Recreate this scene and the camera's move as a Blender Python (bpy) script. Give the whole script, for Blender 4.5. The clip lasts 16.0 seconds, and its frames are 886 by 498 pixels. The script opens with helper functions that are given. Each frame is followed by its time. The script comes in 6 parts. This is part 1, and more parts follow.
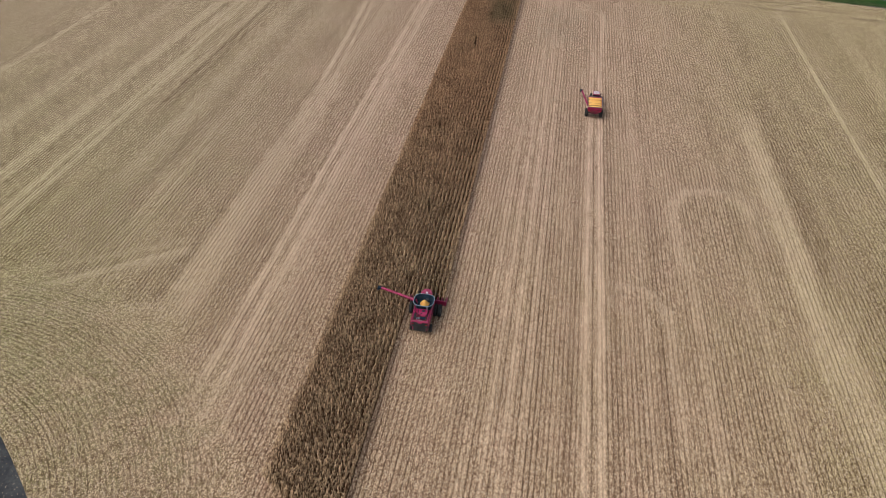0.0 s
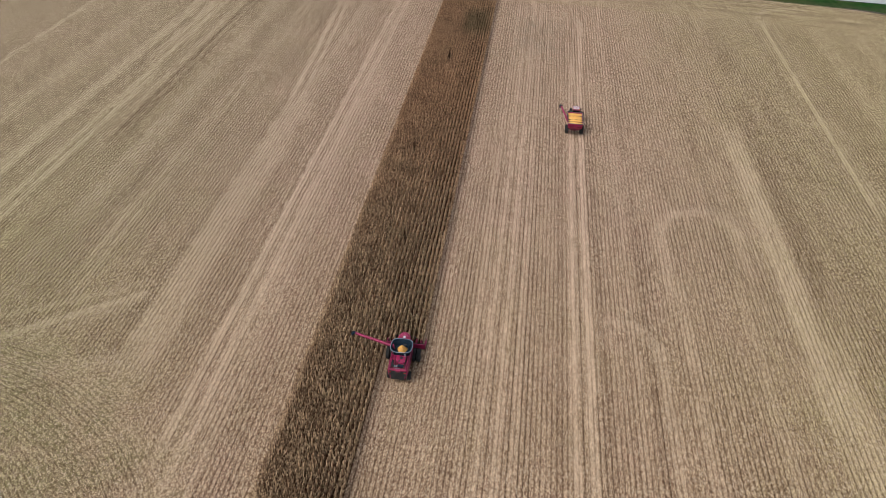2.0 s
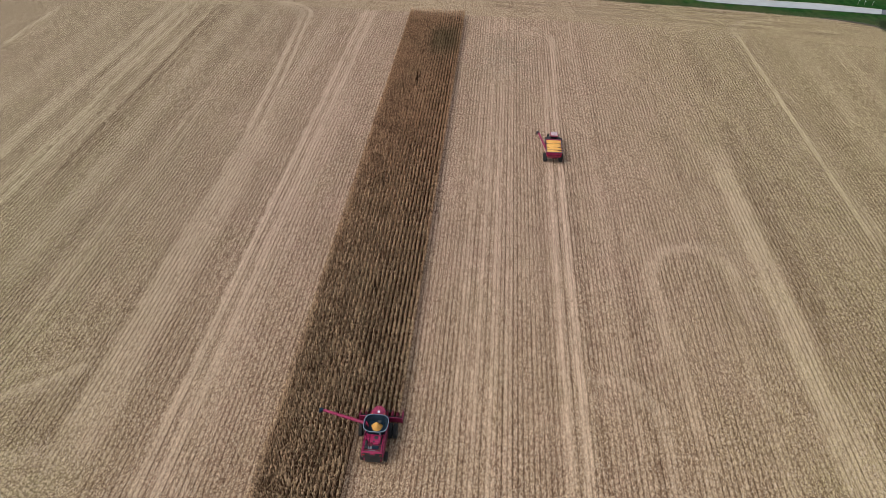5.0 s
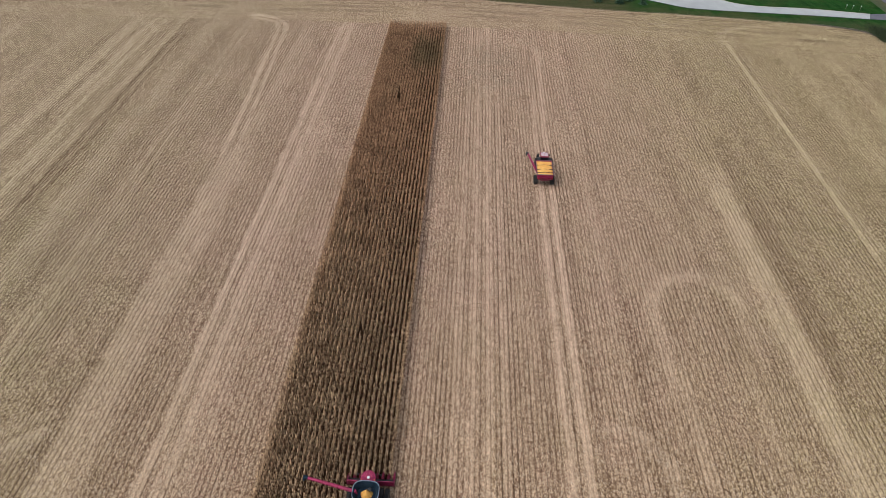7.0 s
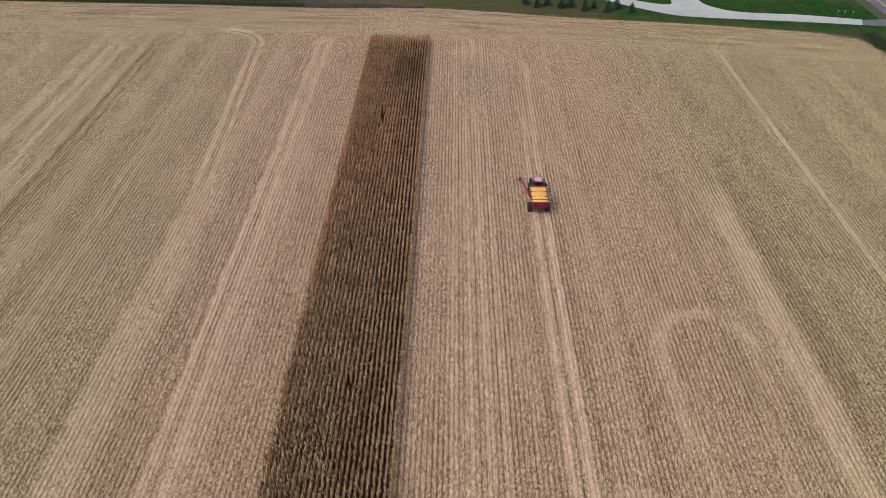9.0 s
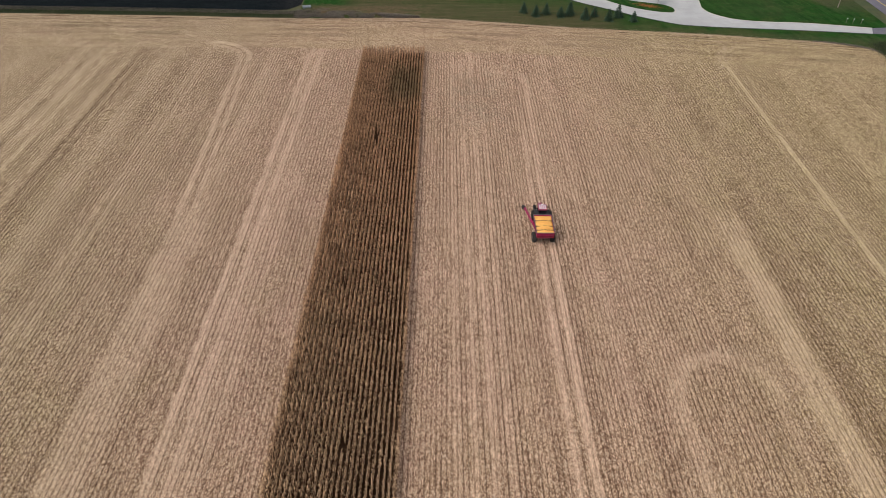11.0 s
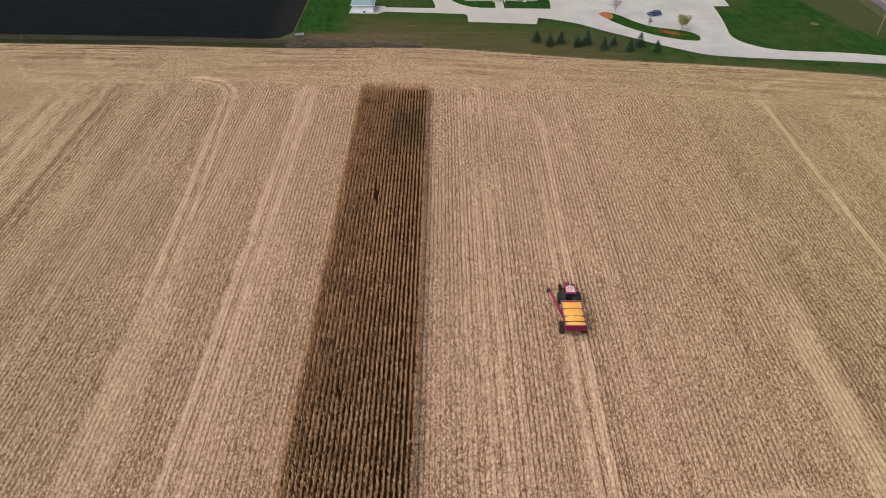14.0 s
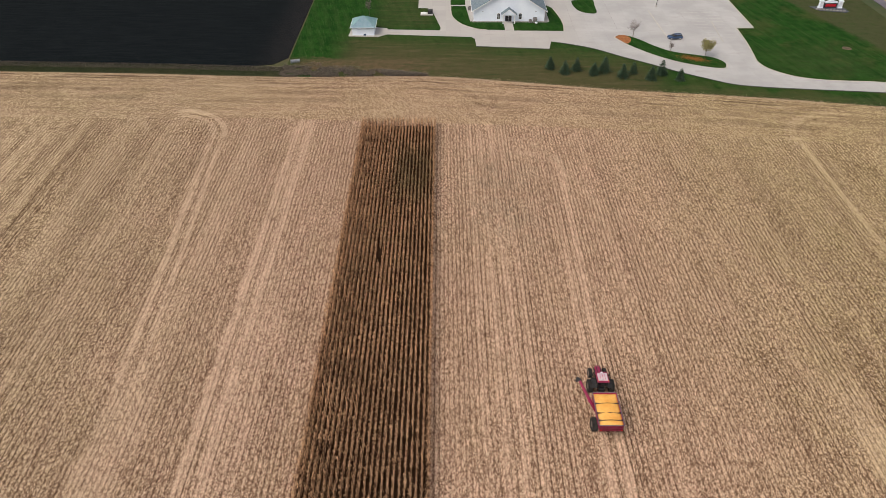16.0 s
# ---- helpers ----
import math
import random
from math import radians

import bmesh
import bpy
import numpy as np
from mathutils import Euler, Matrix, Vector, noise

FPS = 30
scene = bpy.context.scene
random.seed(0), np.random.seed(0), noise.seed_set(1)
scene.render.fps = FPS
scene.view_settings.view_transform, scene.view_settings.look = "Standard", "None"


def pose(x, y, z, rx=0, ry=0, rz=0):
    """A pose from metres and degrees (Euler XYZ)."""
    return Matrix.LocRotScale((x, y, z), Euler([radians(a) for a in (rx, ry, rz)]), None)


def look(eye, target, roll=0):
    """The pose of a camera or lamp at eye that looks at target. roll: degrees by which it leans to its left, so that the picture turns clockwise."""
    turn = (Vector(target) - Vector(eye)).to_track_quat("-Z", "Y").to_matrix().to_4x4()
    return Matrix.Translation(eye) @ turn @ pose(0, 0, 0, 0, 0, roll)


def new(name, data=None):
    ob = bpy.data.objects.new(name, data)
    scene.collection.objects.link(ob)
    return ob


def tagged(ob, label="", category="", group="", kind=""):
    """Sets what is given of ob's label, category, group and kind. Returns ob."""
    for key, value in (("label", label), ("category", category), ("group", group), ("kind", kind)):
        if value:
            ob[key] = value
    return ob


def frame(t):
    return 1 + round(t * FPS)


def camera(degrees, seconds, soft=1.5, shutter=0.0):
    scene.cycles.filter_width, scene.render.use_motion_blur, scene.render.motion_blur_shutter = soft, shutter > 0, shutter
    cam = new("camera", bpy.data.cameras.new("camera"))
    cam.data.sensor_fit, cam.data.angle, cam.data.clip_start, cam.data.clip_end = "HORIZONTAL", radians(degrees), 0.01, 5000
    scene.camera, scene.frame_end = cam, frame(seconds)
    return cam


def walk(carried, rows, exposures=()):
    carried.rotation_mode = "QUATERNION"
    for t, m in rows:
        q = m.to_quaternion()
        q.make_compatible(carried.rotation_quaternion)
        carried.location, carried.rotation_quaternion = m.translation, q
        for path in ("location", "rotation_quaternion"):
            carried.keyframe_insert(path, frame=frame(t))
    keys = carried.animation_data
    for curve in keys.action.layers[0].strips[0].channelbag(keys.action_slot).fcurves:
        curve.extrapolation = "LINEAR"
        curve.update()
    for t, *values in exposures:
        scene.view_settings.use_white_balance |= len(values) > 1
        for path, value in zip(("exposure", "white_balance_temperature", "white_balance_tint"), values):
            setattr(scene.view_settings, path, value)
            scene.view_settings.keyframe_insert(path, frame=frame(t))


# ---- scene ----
cam = camera(66.0, 16.0, soft=0.25)
# seconds, place of the eye, then yaw, pitch and lean in degrees
PATH = [
    (0.0, 32.20, -50.57, 82.44, 9.51, -38.93, -0.76),
    (1.0, 31.67, -45.56, 82.78, 8.45, -39.01, -0.59),
    (2.0, 31.09, -40.66, 82.92, 7.38, -39.03, -0.51),
    (3.0, 30.41, -35.94, 82.75, 6.29, -38.95, -0.55),
    (4.0, 29.69, -31.34, 82.50, 5.26, -38.83, -0.60),
    (5.2, 28.80, -25.84, 82.40, 4.20, -38.76, -0.55),
    (6.5, 27.70, -19.47, 82.48, 3.04, -38.75, -0.43),
    (7.3, 26.90, -15.16, 82.54, 2.23, -38.76, -0.38),
    (8.2, 26.00, -10.13, 82.62, 1.35, -38.80, -0.34),
    (9.0, 25.31, -5.73, 82.66, 0.72, -38.84, -0.31),
    (10.2, 24.61, 0.64, 82.68, 0.23, -38.93, -0.26),
    (11.5, 23.96, 8.59, 82.59, 0.06, -38.99, -0.21),
    (12.3, 23.42, 14.70, 82.47, 0.01, -38.98, -0.20),
    (13.2, 22.66, 22.54, 82.32, -0.04, -38.94, -0.19),
    (14.0, 21.88, 30.00, 82.26, -0.08, -38.90, -0.21),
    (15.0, 20.79, 39.59, 82.32, -0.14, -38.88, -0.23),
    (16.0, 19.63, 49.29, 82.47, -0.20, -38.88, -0.27),
]
walk(cam, [(t, pose(x, y, z, 0, 0, yaw) @ pose(0, 0, 0, 90 + pitch) @ pose(0, 0, 0, 0, 0, -lean)) for t, x, y, z, yaw, pitch, lean in PATH],
     exposures=[(0.0, 0.265, 6270, 3.5), (2.0, 0.23, 6230, 3.0), (4.0, 0.215, 6190, 3.0), (6.5, 0.205, 6150, 3.7), (9.0, 0.195, 6340, 6.3), (11.5, 0.24, 6750, 8.6), (16.0, 0.295, 7260, 10.8)])

# ---- daylight: a bright, hazy overcast with a weak sun behind thin cloud ----
SUN_HEIGHT, SUN_FROM = 52.0, 235.0          # degrees above the horizon; compass bearing of the sun (0 = +y, 90 = +x)
world = bpy.data.worlds.new("sky")
scene.world = world
world.use_nodes = True
wn = world.node_tree
sky = wn.nodes.new("ShaderNodeTexSky")
sky.sky_type, sky.sun_disc = "NISHITA", False
sky.sun_elevation, sky.sun_rotation = radians(SUN_HEIGHT), radians(SUN_FROM)
sky.air_density, sky.dust_density, sky.ozone_density = 1.0, 4.0, 1.0
cloud = wn.nodes.new("ShaderNodeHueSaturation")          # thin cloud greys the blue
cloud.inputs["Saturation"].default_value = 0.45
wn.links.new(sky.outputs[0], cloud.inputs["Color"])
wn.links.new(cloud.outputs[0], wn.nodes["Background"].inputs[0])
wn.nodes["Background"].inputs[1].default_value = 0.15
sun = new("sun", bpy.data.lights.new("sun", "SUN"))
sun.data.energy, sun.data.angle, sun.data.color = 0.8, radians(45), (1.0, 0.93, 0.84)
b = radians(SUN_FROM)
e = radians(SUN_HEIGHT)
sun.matrix_world = look((math.sin(b) * math.cos(e) * 300, math.cos(b) * math.cos(e) * 300, math.sin(e) * 300), (0, 0, 0))

ROW = 0.762                                  # spacing of the crop rows


# ---- materials ----
class Nodes:
    """Short forms for node trees."""

    def __init__(self, name, rough=0.8, metal=0.0, spec=0.3):
        self.mat = bpy.data.materials.new(name)
        self.mat.use_nodes = True
        self.t = self.mat.node_tree
        self.p = self.t.nodes["Principled BSDF"]
        self.p.inputs["Roughness"].default_value = rough
        self.p.inputs["Metallic"].default_value = metal
        self.p.inputs["Specular IOR Level"].default_value = spec

    def put(self, socket, v):
        if isinstance(v, (int, float, tuple)):
            socket.default_value = (*v, 1) if isinstance(v, tuple) and len(v) == 3 and socket.type == "RGBA" else v
        else:
            self.t.links.new(v, socket)

    def m(self, op, a, b=0.0, c=0.0, clamp=False):
        n = self.t.nodes.new("ShaderNodeMath")
        n.operation, n.use_clamp = op, clamp
        for s, v in zip(n.inputs, (a, b, c)):
            self.put(s, v)
        return n.outputs[0]

    def co(self):
        return self.t.nodes.new("ShaderNodeTexCoord").outputs["Object"]

    def xyz(self, v):
        n = self.t.nodes.new("ShaderNodeSeparateXYZ")
        self.put(n.inputs[0], v)
        return n.outputs

    def vec(self, x, y, z=0.0):
        n = self.t.nodes.new("ShaderNodeCombineXYZ")
        for s, v in zip(n.inputs, (x, y, z)):
            self.put(s, v)
        return n.outputs[0]

    def noise(self, v, scale, detail=4.0, rough=0.6, warp=0.0):
        n = self.t.nodes.new("ShaderNodeTexNoise")
        self.put(n.inputs["Vector"], v)
        for k, x in (("Scale", scale), ("Detail", detail), ("Roughness", rough), ("Distortion", warp)):
            n.inputs[k].default_value = x
        return n.outputs[0]

    def white(self, w):
        n = self.t.nodes.new("ShaderNodeTexWhiteNoise")
        n.noise_dimensions = "1D"
        self.put(n.inputs["W"], w)
        return n.outputs["Value"]

    def cells(self, v, scale):
        n = self.t.nodes.new("ShaderNodeTexVoronoi")
        self.put(n.inputs["Vector"], v)
        n.inputs["Scale"].default_value = scale
        return n.outputs["Distance"], n.outputs["Color"]

    def rng(self, v, a, b, c=0.0, d=1.0, smooth=True):
        n = self.t.nodes.new("ShaderNodeMapRange")
        n.interpolation_type = "SMOOTHSTEP" if smooth else "LINEAR"
        for s, x in zip(n.inputs, (v, a, b, c, d)):
            self.put(s, x)
        return n.outputs[0]

    def near(self, v, at, half, soft):
        """1 within half of at, fading to 0 over soft."""
        return self.rng(self.m("ABSOLUTE", self.m("SUBTRACT", v, at)), half, half + soft, 1.0, 0.0)

    def mix(self, f, a, b, kind="MIX"):
        n = self.t.nodes.new("ShaderNodeMix")
        n.data_type, n.blend_type = "RGBA", kind
        self.put(n.inputs["Factor"], f)
        self.put(n.inputs[6], a)
        self.put(n.inputs[7], b)
        return n.outputs[2]

    def island(self):
        return self.t.nodes.new("ShaderNodeNewGeometry").outputs["Random Per Island"]

    def chance(self):
        return self.t.nodes.new("ShaderNodeObjectInfo").outputs["Random"]

    def bump(self, h, strength, dist):
        n = self.t.nodes.new("ShaderNodeBump")
        n.inputs["Strength"].default_value, n.inputs["Distance"].default_value = strength, dist
        self.put(n.inputs["Height"], h)
        self.t.links.new(n.outputs[0], self.p.inputs["Normal"])

    def done(self, colour):
        self.put(self.p.inputs["Base Color"], colour)
        return self.mat


ARCS = [  # centre, radius, half width, softness, sense of x and y kept, strength
    (-46.5, 194.5, 13.3, 0.6, 0.4, 1, 1, 1.0), (-46.5, 194.5, 10.9, 0.5, 0.4, 1, 1, 0.9), (118.0, 193.0, 13.0, 0.6, 0.5, -1, 1, 0.6), (118.0, 193.0, 10.6, 0.4, 0.5, -1, 1, 0.3),
    (67.7, 72.0, 7.8, 0.8, 1.0, 0, 1, 0.6), (48.8, 37.8, 7.6, 0.7, 1.0, 1, 1, 0.5), (37.0, 178.0, 9.5, 0.7, 0.6, 1, 1, 0.6),
    (-62.0, 196.0, 9.0, 0.4, 0.5, 1, 1, 0.5), (-90.0, 195.0, 10.0, 0.5, 0.5, 1, 1, 0.5), (-22.0, 196.0, 8.6, 0.5, 0.5, 1, 1, 0.45),
]
LINES = [  # from x, y to x, y, half width, softness, strength
    (-30.1, 116.0, -35.6, 194.0, 0.5, 0.35, 0.95), (-27.4, 118.0, -33.2, 192.0, 0.42, 0.35, 0.9), (-31.9, 41.4, -55.0, 25.0, 0.5, 0.8, 0.8), (-31.0, 44.6, -60.0, 29.0, 0.4, 1.0, 0.4), (-33.0, 38.2, -52.0, 23.0, 0.4, 1.0, 0.35), (-55.0, 25.0, -90.0, 12.0, 0.6, 1.8, 0.35),
    (-30.0, 25.0, -60.0, 17.0, 1.0, 1.5, 0.45), (-16.0, 8.0, -44.0, 27.0, 0.9, 1.6, 0.4), (42.9, 122.0, 44.4, 184.0, 0.38, 0.3, 0.65), (45.1, 122.0, 46.6, 186.0, 0.5, 0.4, 0.7),
    (56.7, 10.0, 56.7, 37.0, 0.5, 0.8, 0.5), (75.2, 58.0, 75.2, 73.0, 0.5, 0.8, 0.45), (60.0, 52.0, 60.1, 73.0, 0.6, 0.6, 0.6), (105.7, 85.0, 105.7, 196.0, 0.5, 0.25, 0.95), (103.6, 120.0, 103.2, 196.0, 0.3, 0.3, 0.35), (108.5, 55.0, 106.0, 135.0, 0.7, 0.6, 0.6),
]


CORNER = (-56.0, -29.0, 57.0)                # the rows of the near headland run in arcs round this point


def stubble(name, turn, tracks=(), dark=(), row_show=1.0, lumps=1.0, edge=False):
    """Harvested ground: rows across the direction turn (degrees), residue over soil, paler strips where chaff lies."""
    n = Nodes(name, 0.95, spec=0.03)
    co = n.co()
    x, y, _ = n.xyz(co)
    c, s = math.cos(radians(turn)), math.sin(radians(turn))
    u = n.m("ADD", n.m("MULTIPLY", x, c), n.m("MULTIPLY", y, s))
    v = n.m("SUBTRACT", n.m("MULTIPLY", y, c), n.m("MULTIPLY", x, s))
    bend = 0.0
    if tracks:
        dx, dy = n.m("SUBTRACT", x, CORNER[0]), n.m("SUBTRACT", y, CORNER[1])
        far = n.m("SQRT", n.m("ADD", n.m("MULTIPLY", dx, dx), n.m("MULTIPLY", dy, dy)))
        ragged = n.m("MULTIPLY", n.m("SUBTRACT", n.noise(co, 0.13, 6, 0.75), 0.5), 26.0)
        bend = n.rng(n.m("ADD", far, ragged), CORNER[2] - 7.0, CORNER[2] + 7.0, 1.0, 0.0)
        line = n.m("ADD", n.m("ADD", y, n.m("MULTIPLY", n.m("ADD", x, 60.0), 0.54)), ragged)
        bend = n.m("MAXIMUM", bend, n.m("MULTIPLY", n.rng(line, 21.0, 34.0, 1.0, 0.0), n.rng(x, -62, -50, 1.0, 0.0)))
        pick = n.m("GREATER_THAN", bend, 0.5)
        u = n.m("ADD", n.m("MULTIPLY", u, n.m("SUBTRACT", 1.0, pick)), n.m("MULTIPLY", far, pick))
    mid = n.noise(co, 0.11, 4)
    wide = n.noise(co, 0.018, 3)
    lap = n.white(n.m("FLOOR", n.m("DIVIDE", n.m("ADD", u, 600.0), 8 * ROW)))
    lane = n.white(n.m("FLOOR", n.m("DIVIDE", n.m("ADD", u, 600.0), ROW)))
    # chaff: pale strips left by machines, thin and thick along their length
    chaff = 0.0
    drift = n.m("MULTIPLY", n.m("SUBTRACT", mid, 0.5), 1.6)
    for at, half, soft, y0, y1, amount in tracks:
        strip = n.m("MULTIPLY", n.near(n.m("ADD", x, drift), at, half, soft), amount)
        strip = n.m("MULTIPLY", strip, n.m("MULTIPLY", n.rng(y, y0 - 12, y0 + 12), n.rng(y, y1 - 10, y1 + 10, 1.0, 0.0)))
        chaff = n.m("MAXIMUM", chaff, strip) if chaff != 0.0 else strip
    wav = n.m("MULTIPLY", n.m("SUBTRACT", mid, 0.5), 1.2)
    for cx, cy, r, half, soft, sx, sy, amount in ARCS:
        dx, dy = n.m("SUBTRACT", x, cx), n.m("SUBTRACT", y, cy)
        out = n.m("SQRT", n.m("ADD", n.m("MULTIPLY", dx, dx), n.m("MULTIPLY", dy, dy)))
        strip = n.m("MULTIPLY", n.near(n.m("ADD", out, wav), r, half, soft), amount)
        for sense, dd in ((sx, dx), (sy, dy)):
            if sense:
                strip = n.m("MULTIPLY", strip, n.rng(n.m("MULTIPLY", dd, sense), -3, 1))
        chaff = n.m("MAXIMUM", chaff, strip)
    for x0, y0, x1, y1, half, soft, amount in LINES:
        long = math.hypot(x1 - x0, y1 - y0)
        ax, ay = (x1 - x0) / long, (y1 - y0) / long
        dx, dy = n.m("SUBTRACT", x, x0), n.m("SUBTRACT", y, y0)
        along = n.m("ADD", n.m("MULTIPLY", dx, ax), n.m("MULTIPLY", dy, ay))
        off = n.m("SUBTRACT", n.m("MULTIPLY", dx, ay), n.m("MULTIPLY", dy, ax))
        strip = n.m("MULTIPLY", n.near(n.m("ADD", off, n.m("MULTIPLY", wav, 0.6)), 0.0, half, soft), amount)
        strip = n.m("MULTIPLY", strip, n.m("MULTIPLY", n.rng(along, -4, 4), n.rng(along, long - 4, long + 4, 1.0, 0.0)))
        chaff = n.m("MAXIMUM", chaff, strip)
    thin = n.noise(n.vec(n.m("MULTIPLY", u, 0.7), n.m("MULTIPLY", v, 0.10)), 1.0, 4, 0.65)
    chaff = n.m("MULTIPLY", chaff, n.rng(thin, 0.34, 0.58, 0.58, 1.0))
    if bend != 0.0:
        chaff = n.m("MULTIPLY", chaff, n.rng(bend, 0.0, 1.0, 1.0, 0.3))
    # swept: rows with little residue left on them
    swept = 0.0
    for at, half, soft, y0, y1, amount in dark:
        strip = n.m("MULTIPLY", n.near(n.m("ADD", x, drift), at, half, soft), amount)
        strip = n.m("MULTIPLY", strip, n.m("MULTIPLY", n.rng(y, y0 - 10, y0 + 10), n.rng(y, y1 - 10, y1 + 10, 1.0, 0.0)))
        swept = n.m("MAXIMUM", swept, strip) if swept != 0.0 else strip
    # residue: straw colour in slow patches and along the rows
    straw = n.mix(n.rng(mid, 0.35, 0.65), STRAW_DULL, STRAW)
    straw = n.mix(n.rng(wide, 0.46, 0.62, 0.0, 0.5), straw, STRAW_GOLD)
    streak = n.noise(n.vec(n.m("MULTIPLY", u, 0.8), n.m("MULTIPLY", v, 0.014)), 1.0, 5, 0.75)
    straw = n.mix(n.rng(streak, 0.40, 0.56, 0.45, 0.0), straw, STRAW_DARK)
    straw = n.mix(n.rng(streak, 0.52, 0.66, 0.0, 0.45), straw, STRAW_PALE)
    hue = n.noise(n.vec(n.m("MULTIPLY", u, 1.0), n.m("MULTIPLY", v, 0.45)), 0.17, 4, 0.65)
    straw = n.mix(n.rng(hue, 0.48, 0.64, 0.0, 0.55), straw, STRAW_PINK)
    straw = n.mix(n.rng(hue, 0.34, 0.48, 0.5, 0.0), straw, STRAW_GOLD)
    straw = n.mix(n.m("MULTIPLY", lap, 0.35), straw, STRAW_DULL)
    straw = n.mix(n.m("MULTIPLY", lane, 0.35), straw, STRAW_DARK)
    straw = n.mix(n.m("MULTIPLY", chaff, 0.74), straw, CHAFF)
    if swept != 0.0:
        straw = n.mix(n.m("MULTIPLY", swept, 0.5), straw, STRAW_DARK)
    if edge:
        fall = n.m("ADD", n.m("SUBTRACT", 228.5, n.m("MULTIPLY", n.m("MAXIMUM", n.m("SUBTRACT", x, 14.0), 0.0), 0.146)), n.m("MULTIPLY", n.m("MAXIMUM", n.m("SUBTRACT", -25.0, x), 0.0), 0.033))
        deep = n.m("ADD", n.m("SUBTRACT", fall, y), n.m("MULTIPLY", n.m("SUBTRACT", n.noise(co, 0.08, 4), 0.5), 1.6))
        worn = 0.0
        for at, half, soft, amount, seed in ((1.6, 0.22, 0.3, 0.9, 0.0), (3.0, 0.16, 0.3, 0.8, 7.0), (4.7, 0.2, 0.35, 0.6, 13.0), (7.2, 0.3, 0.5, 0.5, 21.0), (10.0, 0.8, 1.0, 0.4, 35.0), (14.6, 0.8, 1.2, 0.35, 51.0)):
            there = n.rng(n.noise(n.vec(n.m("MULTIPLY", n.m("ADD", x, seed * 9.0), 0.035), seed), 1.0, 4, 0.7), 0.42, 0.58, 0.0, amount)
            line = n.m("MULTIPLY", n.near(deep, at, half, soft), there)
            worn = n.m("MAXIMUM", worn, line) if worn != 0.0 else line
        band = n.noise(n.vec(n.m("MULTIPLY", x, 0.04), n.m("MULTIPLY", deep, 0.45)), 1.0, 4, 0.65)
        straw = n.mix(n.rng(band, 0.42, 0.60, 0.0, 0.5), straw, STRAW_PALE)
        straw = n.mix(n.rng(band, 0.46, 0.32, 0.0, 0.6), straw, STRAW_DARK)
    damp = n.m("MULTIPLY", n.m("MULTIPLY", n.near(x, 33.0, 3.0, 9.0), n.near(y, 170.0, 8.0, 16.0)), n.rng(n.noise(co, 0.22, 5, 0.7), 0.40, 0.58, 0.0, 0.75))
    straw = n.mix(damp, straw, (0.185, 0.168, 0.122))
    # single pieces: pale husks and dark gaps, coarser towards the far end
    coarse = n.rng(y, 30, 190, 0.0, 1.0, False)
    d1, c1 = n.cells(n.vec(n.m("MULTIPLY", x, 1.0), n.m("MULTIPLY", y, 0.85)), 8.0)
    d2, c2 = n.cells(n.vec(n.m("MULTIPLY", x, 1.1), n.m("MULTIPLY", y, 0.60)), 4.0)
    grit = n.noise(n.vec(n.m("MULTIPLY", u, 1.25), v), 6.0, 4, 0.75)
    bits = n.m("MULTIPLY", n.m("SUBTRACT", n.xyz(c1)[1], 0.5), n.rng(coarse, 0.0, 1.0, 1.12, 1.5, False))
    bits = n.m("ADD", bits, n.m("MULTIPLY", n.m("SUBTRACT", n.xyz(c2)[0], 0.5), n.rng(coarse, 0.0, 1.0, 0.25, 1.5, False)))
    bits = n.m("MULTIPLY", n.m("ADD", bits, n.m("MULTIPLY", n.m("SUBTRACT", grit, 0.5), 0.5)), lumps)
    bits = n.m("ADD", bits, n.m("MULTIPLY", chaff, 0.11))
    if swept != 0.0:
        bits = n.m("SUBTRACT", bits, n.m("MULTIPLY", swept, 0.25))
    # cut rows: broken dark lines where the soil shows
    wob = n.m("MULTIPLY", n.m("SUBTRACT", n.noise(co, 0.4, 3), 0.5), 0.16)
    off = n.m("ABSOLUTE", n.m("SUBTRACT", n.m("FRACT", n.m("DIVIDE", n.m("ADD", n.m("ADD", u, wob), 600 * ROW), ROW)), 0.5))
    off = n.m("ADD", off, n.m("MULTIPLY", n.m("SUBTRACT", grit, 0.5), 0.16))
    line = n.rng(off, 0.085, 0.215, 1.0, 0.0)
    dash = n.rng(n.noise(n.vec(n.m("MULTIPLY", u, 1.3), n.m("MULTIPLY", v, 0.75)), 1.0, 4, 0.7), 0.36, 0.52, 0.72, 1.0)
    patch = n.rng(n.noise(n.vec(n.m("MULTIPLY", u, 0.10), n.m("MULTIPLY", v, 0.035)), 1.0, 4, 0.6), 0.34, 0.58, 0.58, 1.0)
    show = n.m("MULTIPLY", n.m("MULTIPLY", patch, n.rng(lane, 0.0, 1.0, 0.65, 1.0, False)), n.rng(chaff, 0.0, 1.0, 1.0, 0.55, False))
    if swept != 0.0:
        show = n.m("MAXIMUM", show, swept)
    if bend != 0.0:
        show = n.m("MULTIPLY", show, n.m("ADD", n.rng(bend, 0.05, 0.5, 1.0, 0.12), n.rng(bend, 0.55, 1.0, 0.0, 0.6)))
    gap = n.m("MULTIPLY", n.m("MULTIPLY", n.m("MULTIPLY", line, dash), show), n.rng(coarse, 0.0, 1.0, 0.92 * row_show, 0.88 * row_show, False))
